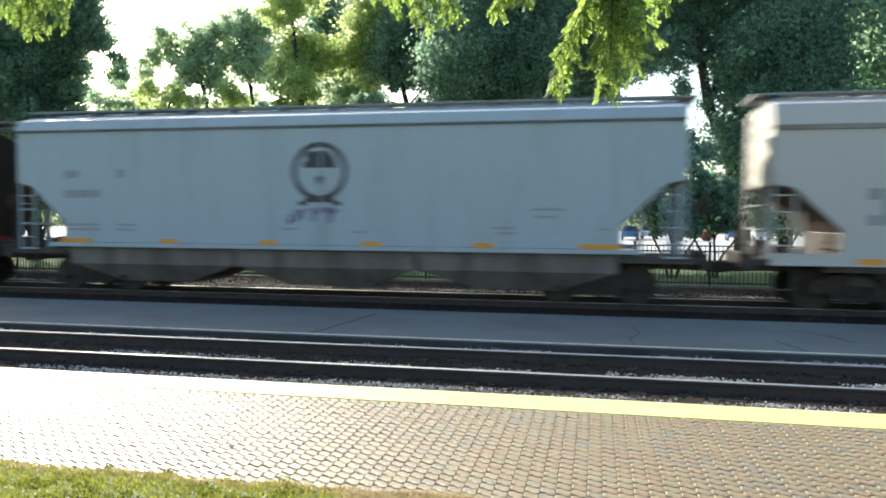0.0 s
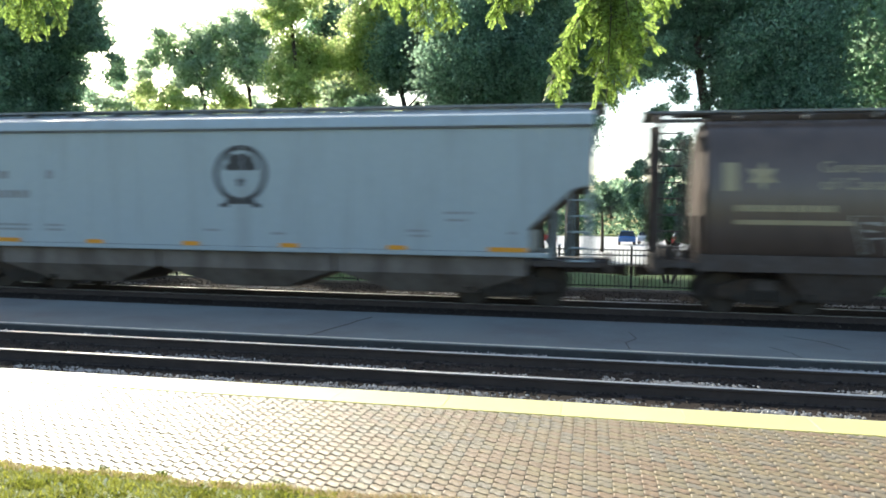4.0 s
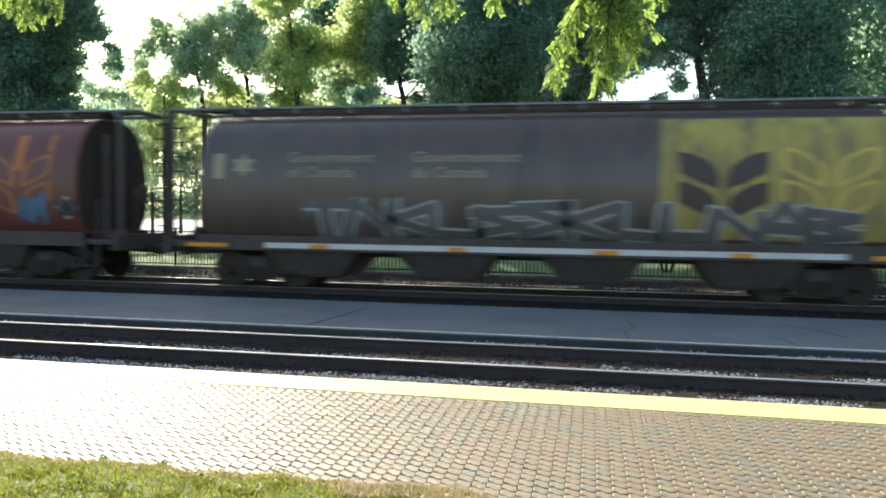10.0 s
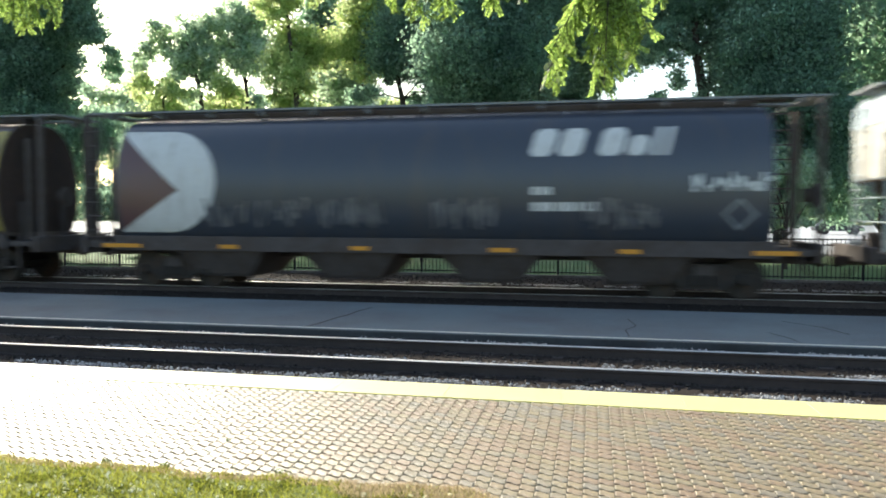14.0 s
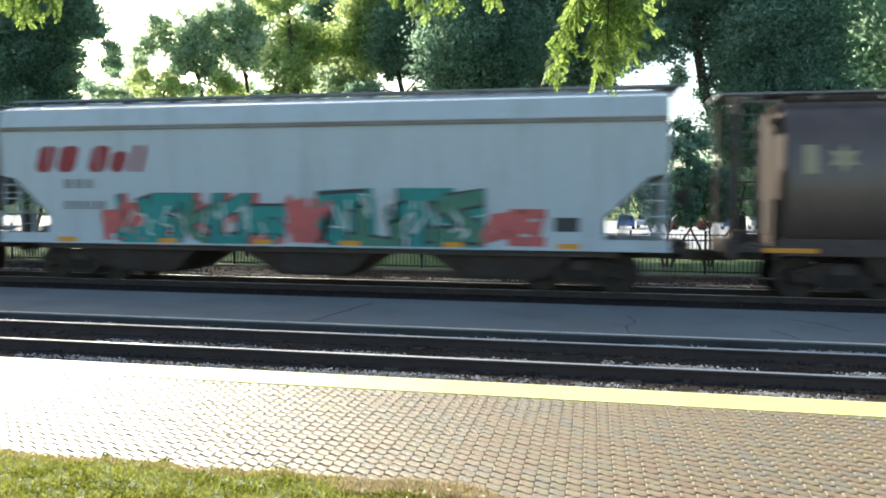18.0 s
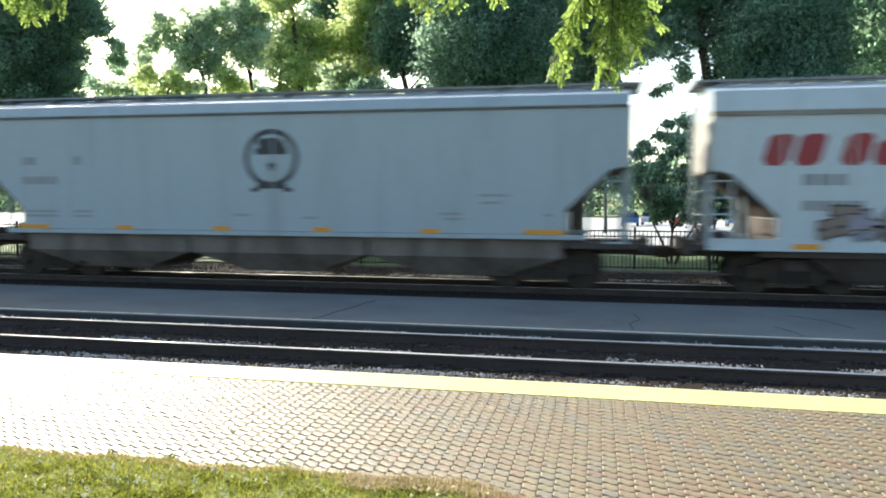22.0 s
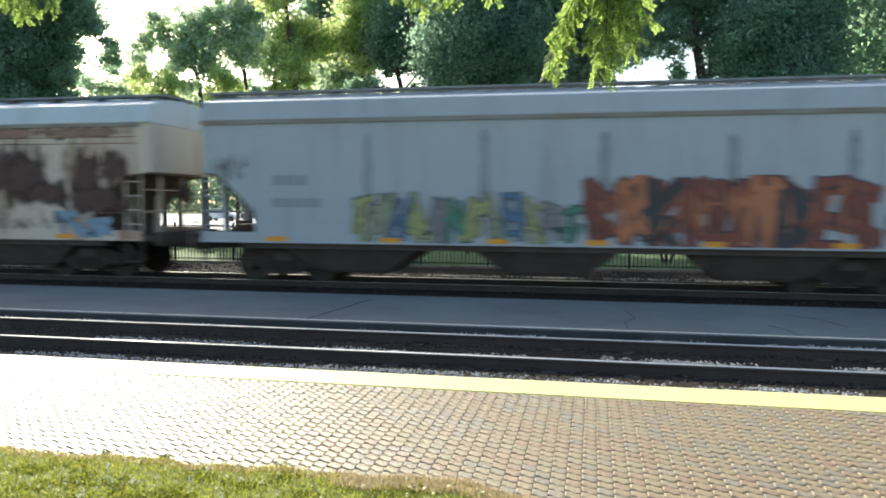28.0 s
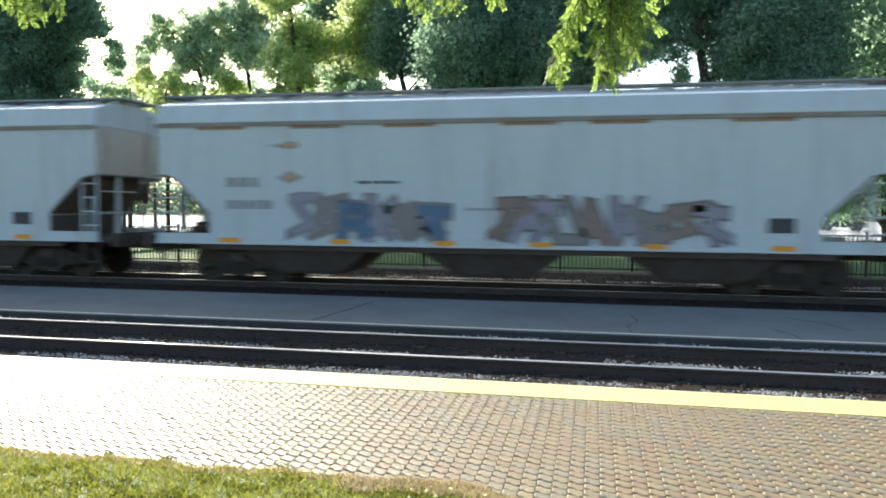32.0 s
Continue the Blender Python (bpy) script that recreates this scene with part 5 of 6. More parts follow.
    tag_word(c, s, -4.6, -0.75, 1.10, 2.22, 5, S["brownfill"], S["darkline"], 80, chunky=1.1, wild=0, slant=0.05)
    tag_word(c, s, -0.35, 3.85, 1.10, 2.18, 6, S["brownfill"], S["darkline"], 81, chunky=1.1, wild=0, slant=0.05)
    scrawl(c, s, 3.6, 4.8, 2.75, 2.78, 5, S["darkline"], 82, 0.02)
    # 11
    c = round_car("blue-black cylindrical hopper car with a white half-disc and triangle", PAINTS["navy"], SIX_ROUND)
    decal(c, r, "emblem", [[(-7.8, 4.0)] + [(-6.45 + 1.35 * math.sin(i * 0.1963), 2.70 + 1.28 * math.cos(i * 0.1963)) for i in range(17)] + [(-7.8, 1.42)]], M["white"], 0.005)
    decal(c, r, "emblem", [[(-7.8, 3.92), (-6.12, 2.48), (-7.8, 1.45)]], PAINTS["maroon"], 0.009)
    rail_emblem(c, r, 2.62, 3.22, 1.05, M["white"])
    textbars(c, r, 2.7, 2.35, 0.45, 0.18, 2, M["white"], 7)
    textbars(c, r, 2.7, 1.98, 1.5, 0.2, 6, M["white"], 8)
    scrawl(c, r, 6.2, 7.9, 2.4, 2.85, 12, S["whitefill"], 83, 0.07)
    for i, (x0, x1) in enumerate(((-5.4, -2.6), (-2.4, -0.8), (0.4, 1.9), (3.9, 5.6))):
        scrawl(c, r, x0, x1, 1.55, 2.3, 14, S["greyfill"], 84 + i, 0.06)
    decal(c, r, "data_plate", ring_polys(7.2, 1.92, 0.28, 0.36, 4), M["greytext"])
    # 12
    c = round_car("brown cylindrical grain hopper car with a yellow wheat panel, dusty", PAINTS["brown"], UP5[2:4], True)
    yellow_panel(c, 3.12)
    gov_marks(c)
    wheat(c, r, 4.48, 1.65, 1.85, 1.6, M["dkbrown"])
    wheat(c, r, 6.6, 1.7, 1.9, 1.7, S["ochre"], True)
    tag_word(c, r, -6.9, -4.7, 1.5, 2.1, 4, S["skyblue"], S["greyfill"], 90, chunky=0.8)
    scrawl(c, r, -3.0, -1.4, 1.6, 2.5, 7, S["greyfill"], 92, 0.05)
    decal(c, r, "stencil_box", [bar(0.1, 2.35, 0.30, 0.5)], M["wheatred"])
    # 13
    c = round_car("dark brown cylindrical grain hopper car with blue and turquoise graffiti", PAINTS["brown"], SIX_ROUND)
    gov_marks(c)
    tag_word(c, r, -4.0, 0.3, 1.40, 2.5, 4, [S["skyblue"], S["lilac"], S["skyblue"]], S["patch"], 95, S["lilac"], 1.35, wild=1)
    tag_word(c, r, 0.5, 6.8, 1.40, 2.5, 6, [S["turq"], S["skyblue"], S["turq"]], S["turq"], 96, S["skyblue"], 1.35, wild=1)
    # 14
    c = sill_car("white covered hopper car with red lettering and teal and red graffiti", PAINTS["pale"], True)
    tag_word(c, s, -5.4, -4.4, 1.40, 2.2, 2, S["redpink"], S["redpink"], 99)
    tag_word(c, s, -5.0, -0.6, 1.28, 2.4, 5, [S["teal"], S["teal"], S["green"]], S["darkline"], 100, S["redpink"], wild=1, slant=0.25)
    scrawl(c, s, -4.9, -0.7, 1.4, 2.35, 12, S["whitefill"], 104, 0.045)
    tag_word(c, s, -0.4, 0.6, 1.40, 2.4, 2, S["redpink"], S["redpink"], 102)
    tag_word(c, s, 0.4, 4.3, 1.28, 2.5, 4, [S["teal"], S["green"]], S["darkline"], 101, S["teal"], wild=1, slant=0.25)
    scrawl(c, s, 0.6, 4.2, 1.4, 2.45, 10, S["whitefill"], 105, 0.045)
    tag_word(c, s, 4.4, 5.7, 1.40, 2.1, 2, S["redpink"], S["redpink"], 103)
    # 15
    circle_car("light grey covered hopper car with a circular emblem, faintly streaked")
    # 16
    c = sill_car("pale hopper car with red lettering, rusty roof edge and mixed graffiti", PAINTS["pale"], True)
    for i, x in enumerate((-4.0, -2.2, 0.2, 2.6, 5.4)):
        decal(c, s, "rust_band", [bar(x, 3.86, 1.7, 0.17)], S["eaverust"], 0.006)
    tag_word(c, s, -6.2, -3.6, 1.50, 2.2, 5, [S["brownfill"], S["lilac"]], S["darkline"], 110)
    tag_word(c, s, -3.4, -0.8, 1.50, 2.25, 4, [S["olive"], S["greyfill"]], S["darkline"], 111)
    tag_word(c, s, -0.7, 2.2, 1.36, 2.4, 4, [S["brownfill"], S["greyfill"]], S["darkline"], 112, wild=0)
    tag_word(c, s, 2.3, 6.0, 1.40, 2.2, 6, [S["olive"], S["lilac"], S["brownfill"], S["blue"]], S["darkline"], 113)
    # 17
    circle_car("light grey covered hopper car with a circular emblem and seam streaks")
    # 18
    c = make_car("bowed", PAINTS["rust"], "rust-streaked grey-brown hopper car with orange upright reflectors", strips=[(-6.9, 0.85), (-4.33, 0.45), (-1.57, 0.45), (1.43, 0.48), (4.18, 0.5), (7.0, 1.0)], upright=True)
    textbars(c, "bowed", -6.5, 2.55, 0.3, 0.22, 1, M["greytext"], 1)
    textbars(c, "bowed", -6.0, 2.55, 0.55, 0.22, 2, S["paleline"], 1)
    textbars(c, "bowed", -6.5, 2.1, 1.6, 0.16, 5, M["greytext"], 2)
    decal(c, "bowed", "data_plate", [bar(4.5, 1.72, 0.5, 0.24)], S["greyfill"])
    # 19
    c = make_car("bowed", PAINTS["tan"], "tan-grey smooth-sided hopper car with thin dark lines", strips=SIX, strip_z=(1.60, 1.72))
    decal(c, "bowed", "stripe", [bar(-8.3, 3.33, 16.6, 0.03), bar(-8.3, 3.16, 16.6, 0.03)], M["greytext"])
    decal(c, "bowed", "stripe", [bar(-7.2, 2.05, 14.4, 0.03), bar(-7.2, 1.93, 14.4, 0.03)], M["greytext"])
    textbars(c, "bowed", -6.9, 2.80, 0.6, 0.22, 3, M["black"], 4)
    textbars(c, "bowed", -5.5, 2.80, 0.2, 0.25, 1, M["greytext"], 4)
    textbars(c, "bowed", -6.9, 2.33, 1.15, 0.22, 6, M["black"], 5)
    scrawl(c, "bowed", -5.7, -4.4, 1.65, 2.1, 12, S["greyfill"], 6, 0.05)
    for x in (-3.3, -0.6, 1.5, 4.0):
        textbars(c, "bowed", x, 1.82, 1.0, 0.05, 6, M["greytext"], 5)
        textbars(c, "bowed", x - 0.3, 1.68, 1.6, 0.05, 6, M["greytext"], 6)
    # 20
    c = make_car("flat", PAINTS["dull"], "grey covered hopper car with turquoise and lilac graffiti", strips=SIX)
    textbars(c, g, -6.9, 3.0, 0.5, 0.2, 2, M["black"], 5)
    textbars(c, g, -6.9, 2.5, 1.4, 0.2, 5, M["black"], 6)
    tag_word(c, g, -6.6, -3.5, 1.36, 2.7, 4, [S["turq"], S["turq"], S["skyblue"]], S["turq"], 121, chunky=1.15)
    tag_word(c, g, -3.0, 0.4, 1.36, 2.6, 4, [S["skyblue"], S["turq"]], S["blue"], 122, S["turq"], 1.1)
    tag_word(c, g, 0.8, 4.0, 1.36, 2.45, 4, [S["lilac"], S["pink"]], S["blue"], 123, S["turq"], 1.1)
    blot(c, g, 4.6, 1.8, 1.0, 0.9, S["turq"], 124, "graffiti", 0.005)
    # 21
    c = sill_car("dull grey hopper car with yellow, blue and orange graffiti", PAINTS["dull"], False)
    scrawl(c, s, -8.2, -7.2, 2.6, 3.2, 8, S["greyfill"], 125, 0.04)
    tag_word(c, s, -4.5, 0.8, 1.30, 2.36, 12, [S["lime"], S["olive"], S["blue"], S["lime"], S["greyfill"], S["green"]], S["darkline"], 126, chunky=0.8, wild=3)
    tag_word(c, s, 0.9, 6.9, 1.30, 2.66, 9, [S["redbrown"], S["orangefill"], S["darkline"], S["redbrown"]], S["darkline"], 127, S["redbrown"], 0.78, wild=2, slant=0.2)
    scrawl(c, s, 1.2, 6.7, 1.45, 2.6, 18, S["orangefill"], 128, 0.05)
    for i, x in enumerate((-4.2, -1.4, 1.3, 4.0, 6.4)):
        blot(c, s, x, 2.95, 0.22, 1.9, S["greyfill"], 230 + i, "seam_streak")
    # 22
    c = sill_car("rust-blotched beige hopper car with blue graffiti", PAINTS["beige"], False, roofmat=PAINTS["pale"], half=8.76)
    for z in (3.70, 3.52):
        decal(c, s, "stripe", [bar(-8.4, z, 16.8, 0.025)], S["rustmark"])
    # large rust blotches on the upper side
    for i, (x, z, w, h) in enumerate(((2.15, 2.75, 1.1, 2.0), (2.9, 2.35, 1.5, 0.8), (2.3, 2.0, 0.9, 0.9), (4.95, 2.85, 2.2, 1.7), (5.2, 2.9, 1.5, 1.3), (5.8, 2.35, 1.3, 0.6), (6.9, 2.7, 1.2, 1.7), (7.7, 2.95, 1.0, 1.2),
                                      (7.1, 2.25, 2.2, 0.7), (-7.2, 2.3, 1.6, 0.9), (-6.9, 2.7, 0.7, 0.5), (-3.6, 2.95, 0.6, 0.5), (-3.5, 2.4, 0.8, 0.4))):
        blot(c, s, x, z, w, h, S["rustmark"], 130 + i, lift=0.004 + 0.001 * i)
    for i in range(7):
        blot(c, s, -7.0 + i * 2.3, 3.86, 3.4, 0.36, S["rusteave"], 150 + i, lift=0.009 + 0.001 * (i % 3))
        blot(c, s, -6.6 + i * 2.2, 3.0 - 0.3 * (i % 3), 0.8, 1.5, S["rustpale"], 190 + i, lift=0.003)
    decal(c, s, "painted_patch", [bar(-6.6, 1.75, 2.0, 1.35)], S["patch"])
    decal(c, s, "painted_patch", [[(-1.25, 2.85), (-0.2, 3.02), (0.9, 2.9), (0.85, 2.3), (0.1, 1.95), (-0.9, 2.2)]], S["patch"], 0.042)
    textbars(c, s, -6.4, 2.55, 0.9, 0.26, 4, M["greytext"], 8)
    textbars(c, s, -6.4, 1.85, 1.6, 0.16, 6, M["greytext"], 9)
    tag_word(c, s, -4.7, -1.3, 1.62, 2.35, 6, [S["greyfill"], S["blue"], S["patch"]], S["darkline"], 160)
    tag_word(c, s, -1.5, 1.3, 1.55, 2.25, 4, [S["blue"], S["greyfill"]], S["blue"], 161)
    tag_word(c, s, 3.2, 3.9, 1.75, 2.15, 1, S["skyblue"], S["patch"], 163)
    tag_word(c, s, 6.2, 7.6, 1.35, 1.95, 2, S["skyblue"], S["greyfill"], 162)
    for x0, x1 in ((1.6, 3.4), (3.8, 5.2), (5.0, 7.0)):
        scrawl(c, s, x0, x1, 1.5, 1.85, 8, S["greyfill"], int(x0 * 10), 0.03)
    # 23
    c = circle_car("light grey covered hopper car with a circular emblem and pink tag")
    tag_word(c, g, -3.9, -0.8, 1.38, 2.15, 4, PAINTS["grey"], S["dullred"], 165, chunky=0.95, wild=0)
    # 24
    c = sill_car("grey hopper car with rusty roof edge and brown and blue graffiti", PAINTS["pale"], False)
    for i, x in enumerate((-7.4, -4.9, -2.6, 0.2, 2.2, 5.2)):
        decal(c, s, "rust_band", [bar(x, 3.91, 1.3, 0.11)], S["eaverust"], 0.006)
    for x, z in ((-5.0, 3.45), (-4.9, 2.75)):
        blot(c, s, x, z, 0.8, 0.25, S["rustpale"], int(z * 9))
    textbars(c, s, -3.2, 2.62, 1.0, 0.06, 3, M["black"], 9)
    tag_word(c, s, -4.95, -0.95, 1.40, 2.4, 6, [S["lilac"], S["greyfill"], S["blue"]], S["greyfill"], 170, wild=1)
    tag_word(c, s, 0.0, 5.2, 1.40, 2.35, 8, [S["brownfill"], S["lilac"], S["greyfill"]], S["dimgrey"], 171, wild=1)
    textbars(c, s, -0.6, 2.1, 1.0, 0.05, 4, M["greytext"], 12)
    # 25
    sill_car("pale grey covered hopper car at the end of view", PAINTS["pale"], True)


build_train()
# the cars' middles along the track at the start
CENTRES = [12.1, -6.57, -25.16, -44.2, -63.0, -81.75, -100.5, -119.0, -137.83, -157.1, -175.81, -194.65, -213.9, -233.1, -251.85, -270.21, -288.6, -307.23,
           -326.2, -345.2, -363.8, -382.15, -400.8, -419.43, -437.9, -456.6]
for car, x in zip(CARS, CENTRES):
    car.matrix_basis = pose(x, TRACK_Y, 0)


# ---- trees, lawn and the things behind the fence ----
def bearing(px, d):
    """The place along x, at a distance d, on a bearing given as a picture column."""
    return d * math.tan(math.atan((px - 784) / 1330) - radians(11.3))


def tube(bm, pts, r0, r1, n=7):
    """A tapered limb along points."""
    rings = []
    for i, p in enumerate(pts):
        q = Vector(pts[min(i + 1, len(pts) - 1)]) - Vector(pts[max(i - 1, 0)])
        m = q.to_track_quat("Z", "Y").to_matrix()
        r = r0 + (r1 - r0) * i / (len(pts) - 1)
        rings.append([tuple(Vector(p) + m @ Vector((r * math.cos(6.2832 * k / n), r * math.sin(6.2832 * k / n), 0))) for k in range(n)])
    loft(bm, rings)


def leaf_mesh(name, centres, size, rng, aspect=0.6, droop=0.0):
    """Rhombic leaves of random turn at the given places."""
    n = len(centres)
    a = rng.normal(size=(n, 3))
    a[:, 2] -= droop
    a /= np.linalg.norm(a, axis=1)[:, None]
    b = np.cross(a, rng.normal(size=(n, 3)))
    b /= np.linalg.norm(b, axis=1)[:, None]
    s = (size * rng.uniform(0.6, 1.35, n))[:, None]
    c = np.asarray(centres)
    nrm = np.cross(a, b) * s * 0.18
    v = np.stack([c - a * s, c + b * s * aspect + nrm, c + a * s, c - b * s * aspect + nrm], 1).reshape(-1, 3)
    k = 4 * np.arange(n)[:, None]
    f = np.concatenate([np.concatenate([k, k + 1, k + 2], 1), np.concatenate([k, k + 2, k + 3], 1)])
    me = bpy.data.meshes.new(name)
    me.vertices.add(len(v)), me.loops.add(len(f) * 3), me.polygons.add(len(f))
    me.vertices.foreach_set("co", v.ravel()), me.loops.foreach_set("vertex_index", f.astype(np.int32).ravel())
    me.polygons.foreach_set("loop_start", np.arange(0, len(f) * 3, 3, dtype=np.int32))
    me.update()
    return me


def tree(x, y, height, radius, base, leaf, seed, leaves=9000, size=0.17, clumps=60, lean=0.0, trunk_r=None, label="", squash=1.0, split=False):
    rnd, rng = random.Random(seed), np.random.default_rng(seed)
    t = tagged(new("tree"), label or "leafy deciduous tree on the lawn behind the fence", "tree")
    t.matrix_basis = pose(x, y, -0.28)
    bm = bmesh.new()
    r = trunk_r or height * 0.018
    mid, ch = (height + base) / 2, (height - base) / 2
    top = (lean * 0.8, 0, base + ch * 1.2)
    stems = [(0.0, 0.0)] if not split else [(-0.25, 0.1), (0.3, -0.1), (0.05, 0.3)]
    for sx, sy in stems:
        tube(bm, [(sx * 0.3, sy * 0.3, -0.1), (sx + lean * 0.1 + rnd.uniform(-.1, .1), sy, base * 0.5), (sx * 3 + lean * 0.4, sy * 3, base), (sx * 4 + top[0], sy * 4, top[2])], r * (1.25 if not split else 0.8), r * 0.3)
    heads = []
    for i in range(clumps):
        a, u = rnd.uniform(0, 6.283), rnd.uniform(-1, 1)
        k = rnd.uniform(0.45, 1.0) ** 0.5
        w = math.sqrt(max(0, 1 - u * u * 0.9))
        heads.append((lean + radius * k * w * math.cos(a), radius * k * w * math.sin(a) * squash, mid + ch * u * k))
    for i in range(9):
        h = heads[i * len(heads) // 9]
        z0 = base * rnd.uniform(0.75, 1.15)
        s = (lean * 0.35, 0, z0)
        m = tuple((p + q) / 2 + rnd.uniform(-.4, .4) for p, q in zip(s, h))
        tube(bm, [s, m, h], r * 0.45, r * 0.1, 5)
    part("trunk", bm, M["bark"], t)
    cen = np.array(heads)
    pick = rng.integers(0, clumps, leaves)
    spread = radius * 0.095 * rng.uniform(0.6, 1.3, clumps)[pick]
    c = cen[pick] + rng.normal(size=(leaves, 3)) * spread[:, None] * np.array([1, 1, 0.7])
    part("crown", leaf_mesh("crown", c, size, rng), leaf, t)
    return t


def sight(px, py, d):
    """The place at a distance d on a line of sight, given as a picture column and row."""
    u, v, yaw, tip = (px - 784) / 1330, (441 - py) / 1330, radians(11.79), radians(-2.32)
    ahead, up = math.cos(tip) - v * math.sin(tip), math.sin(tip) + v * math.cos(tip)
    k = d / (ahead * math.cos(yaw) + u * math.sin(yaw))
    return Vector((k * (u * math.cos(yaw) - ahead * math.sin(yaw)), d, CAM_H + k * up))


def lobed_tree(d, leaf, depth, size, stem, lobes, seed, r=0.3, label=""):
    """A tree whose crown is made of leafy lobes round its limbs; each lobe is a cloud of clumps."""
    rnd, rng = random.Random(seed), np.random.default_rng(seed)
    t = tagged(new("tree"), label, "tree")
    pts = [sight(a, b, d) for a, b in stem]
    base = Vector((pts[0].x, d, -0.28))
    t.matrix_basis = Matrix.Translation(base)
    bm = bmesh.new()
    pts = [Vector((0, 0, -0.1))] + [p - base for p in pts]
    tube(bm, [tuple(p) for p in pts], r * 1.2, r * 0.4, 9)
    cs = []
    for px, py, rx, ry in lobes:
        k = 1.28 * d / 1330
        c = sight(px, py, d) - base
        rad = np.array([rx * k, max(rx, ry) * k * 0.85, ry * k])
        c.y += rnd.uniform(-0.9, 0.9) * 1.2
        if rx > 16:
            i = min(range(len(pts)), key=lambda q: (pts[q] - c).length + (3.0 if pts[q].z > c.z + 0.5 else 0.0))
            m = pts[i].lerp(c, 0.5) + Vector((rnd.uniform(-.3, .3), rnd.uniform(-.3, .3), rnd.uniform(0.0, .5)))
            tube(bm, [tuple(pts[i]), tuple(m), tuple(c)], r * 0.35, r * 0.08, 5)
        n = max(60, int(1.25 * depth * math.pi * rad[0] * rad[2] / (0.6 * size * size)))
        m = max(6, int(n / 45))
        u = rng.normal(size=(m, 3))
        u /= np.linalg.norm(u, axis=1)[:, None]
        heads = u * (rng.uniform(0.15, 1.35, (m, 1)) ** 0.6) * rad * 0.92
        spread = (0.08 + 0.10 * rng.uniform(0, 1, m)) * min(rad[0], rad[2]) + 0.11
        pick = rng.integers(0, m, n)
        cs.append(heads[pick] + rng.normal(size=(n, 3)) * spread[pick][:, None] * np.array([1, 1, 0.7]) + np.array(c))
    part("trunk", bm, M["bark"], t)
    part("crown", leaf_mesh("crown", np.concatenate(cs), size, rng), leaf, t)


def build_trees():
    # backlit, middle and sunlit crowns differ by the light held in their leaf colour
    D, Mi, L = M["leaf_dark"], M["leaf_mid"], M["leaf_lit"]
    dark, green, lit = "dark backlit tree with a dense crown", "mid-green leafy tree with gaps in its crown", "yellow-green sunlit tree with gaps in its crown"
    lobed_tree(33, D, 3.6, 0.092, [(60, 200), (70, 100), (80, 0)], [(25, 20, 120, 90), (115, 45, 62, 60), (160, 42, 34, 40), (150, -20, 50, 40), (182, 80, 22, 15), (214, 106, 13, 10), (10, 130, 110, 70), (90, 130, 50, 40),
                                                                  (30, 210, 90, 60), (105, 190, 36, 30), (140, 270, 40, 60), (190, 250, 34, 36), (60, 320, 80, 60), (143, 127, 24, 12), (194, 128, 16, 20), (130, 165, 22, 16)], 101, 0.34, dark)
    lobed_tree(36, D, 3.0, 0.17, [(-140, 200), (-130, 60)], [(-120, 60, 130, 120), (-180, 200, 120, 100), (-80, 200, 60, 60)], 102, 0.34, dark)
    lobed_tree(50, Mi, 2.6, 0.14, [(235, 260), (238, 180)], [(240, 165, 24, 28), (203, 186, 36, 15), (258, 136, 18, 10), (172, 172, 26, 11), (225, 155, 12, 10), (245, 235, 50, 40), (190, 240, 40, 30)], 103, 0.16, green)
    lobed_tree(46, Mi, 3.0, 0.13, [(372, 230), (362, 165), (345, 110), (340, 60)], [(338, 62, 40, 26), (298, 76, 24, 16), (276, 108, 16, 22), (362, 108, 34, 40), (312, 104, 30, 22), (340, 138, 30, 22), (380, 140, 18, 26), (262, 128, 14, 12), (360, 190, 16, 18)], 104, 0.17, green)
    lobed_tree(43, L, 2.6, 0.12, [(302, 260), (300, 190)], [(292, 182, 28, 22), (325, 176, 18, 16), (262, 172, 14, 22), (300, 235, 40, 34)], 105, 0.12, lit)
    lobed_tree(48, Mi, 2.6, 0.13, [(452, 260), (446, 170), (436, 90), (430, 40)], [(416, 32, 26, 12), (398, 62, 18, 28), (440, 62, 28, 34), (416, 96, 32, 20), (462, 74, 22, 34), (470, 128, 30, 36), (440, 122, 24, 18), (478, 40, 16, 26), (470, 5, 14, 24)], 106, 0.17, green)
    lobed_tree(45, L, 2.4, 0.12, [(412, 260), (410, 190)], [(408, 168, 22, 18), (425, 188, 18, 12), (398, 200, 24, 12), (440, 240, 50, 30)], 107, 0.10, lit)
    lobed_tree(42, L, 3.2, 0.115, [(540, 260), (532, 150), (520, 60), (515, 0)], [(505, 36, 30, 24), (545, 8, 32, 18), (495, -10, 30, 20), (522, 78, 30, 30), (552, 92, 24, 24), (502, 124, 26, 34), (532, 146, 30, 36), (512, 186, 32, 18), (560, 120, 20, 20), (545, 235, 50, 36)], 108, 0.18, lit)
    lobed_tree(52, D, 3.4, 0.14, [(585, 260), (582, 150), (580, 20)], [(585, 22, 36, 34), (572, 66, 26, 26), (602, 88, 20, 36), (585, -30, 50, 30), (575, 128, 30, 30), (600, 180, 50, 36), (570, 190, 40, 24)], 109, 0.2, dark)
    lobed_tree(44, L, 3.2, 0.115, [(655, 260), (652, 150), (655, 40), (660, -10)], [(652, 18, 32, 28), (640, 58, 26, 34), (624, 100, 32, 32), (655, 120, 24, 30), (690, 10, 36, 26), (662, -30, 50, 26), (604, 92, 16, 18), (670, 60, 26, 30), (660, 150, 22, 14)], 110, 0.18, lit)
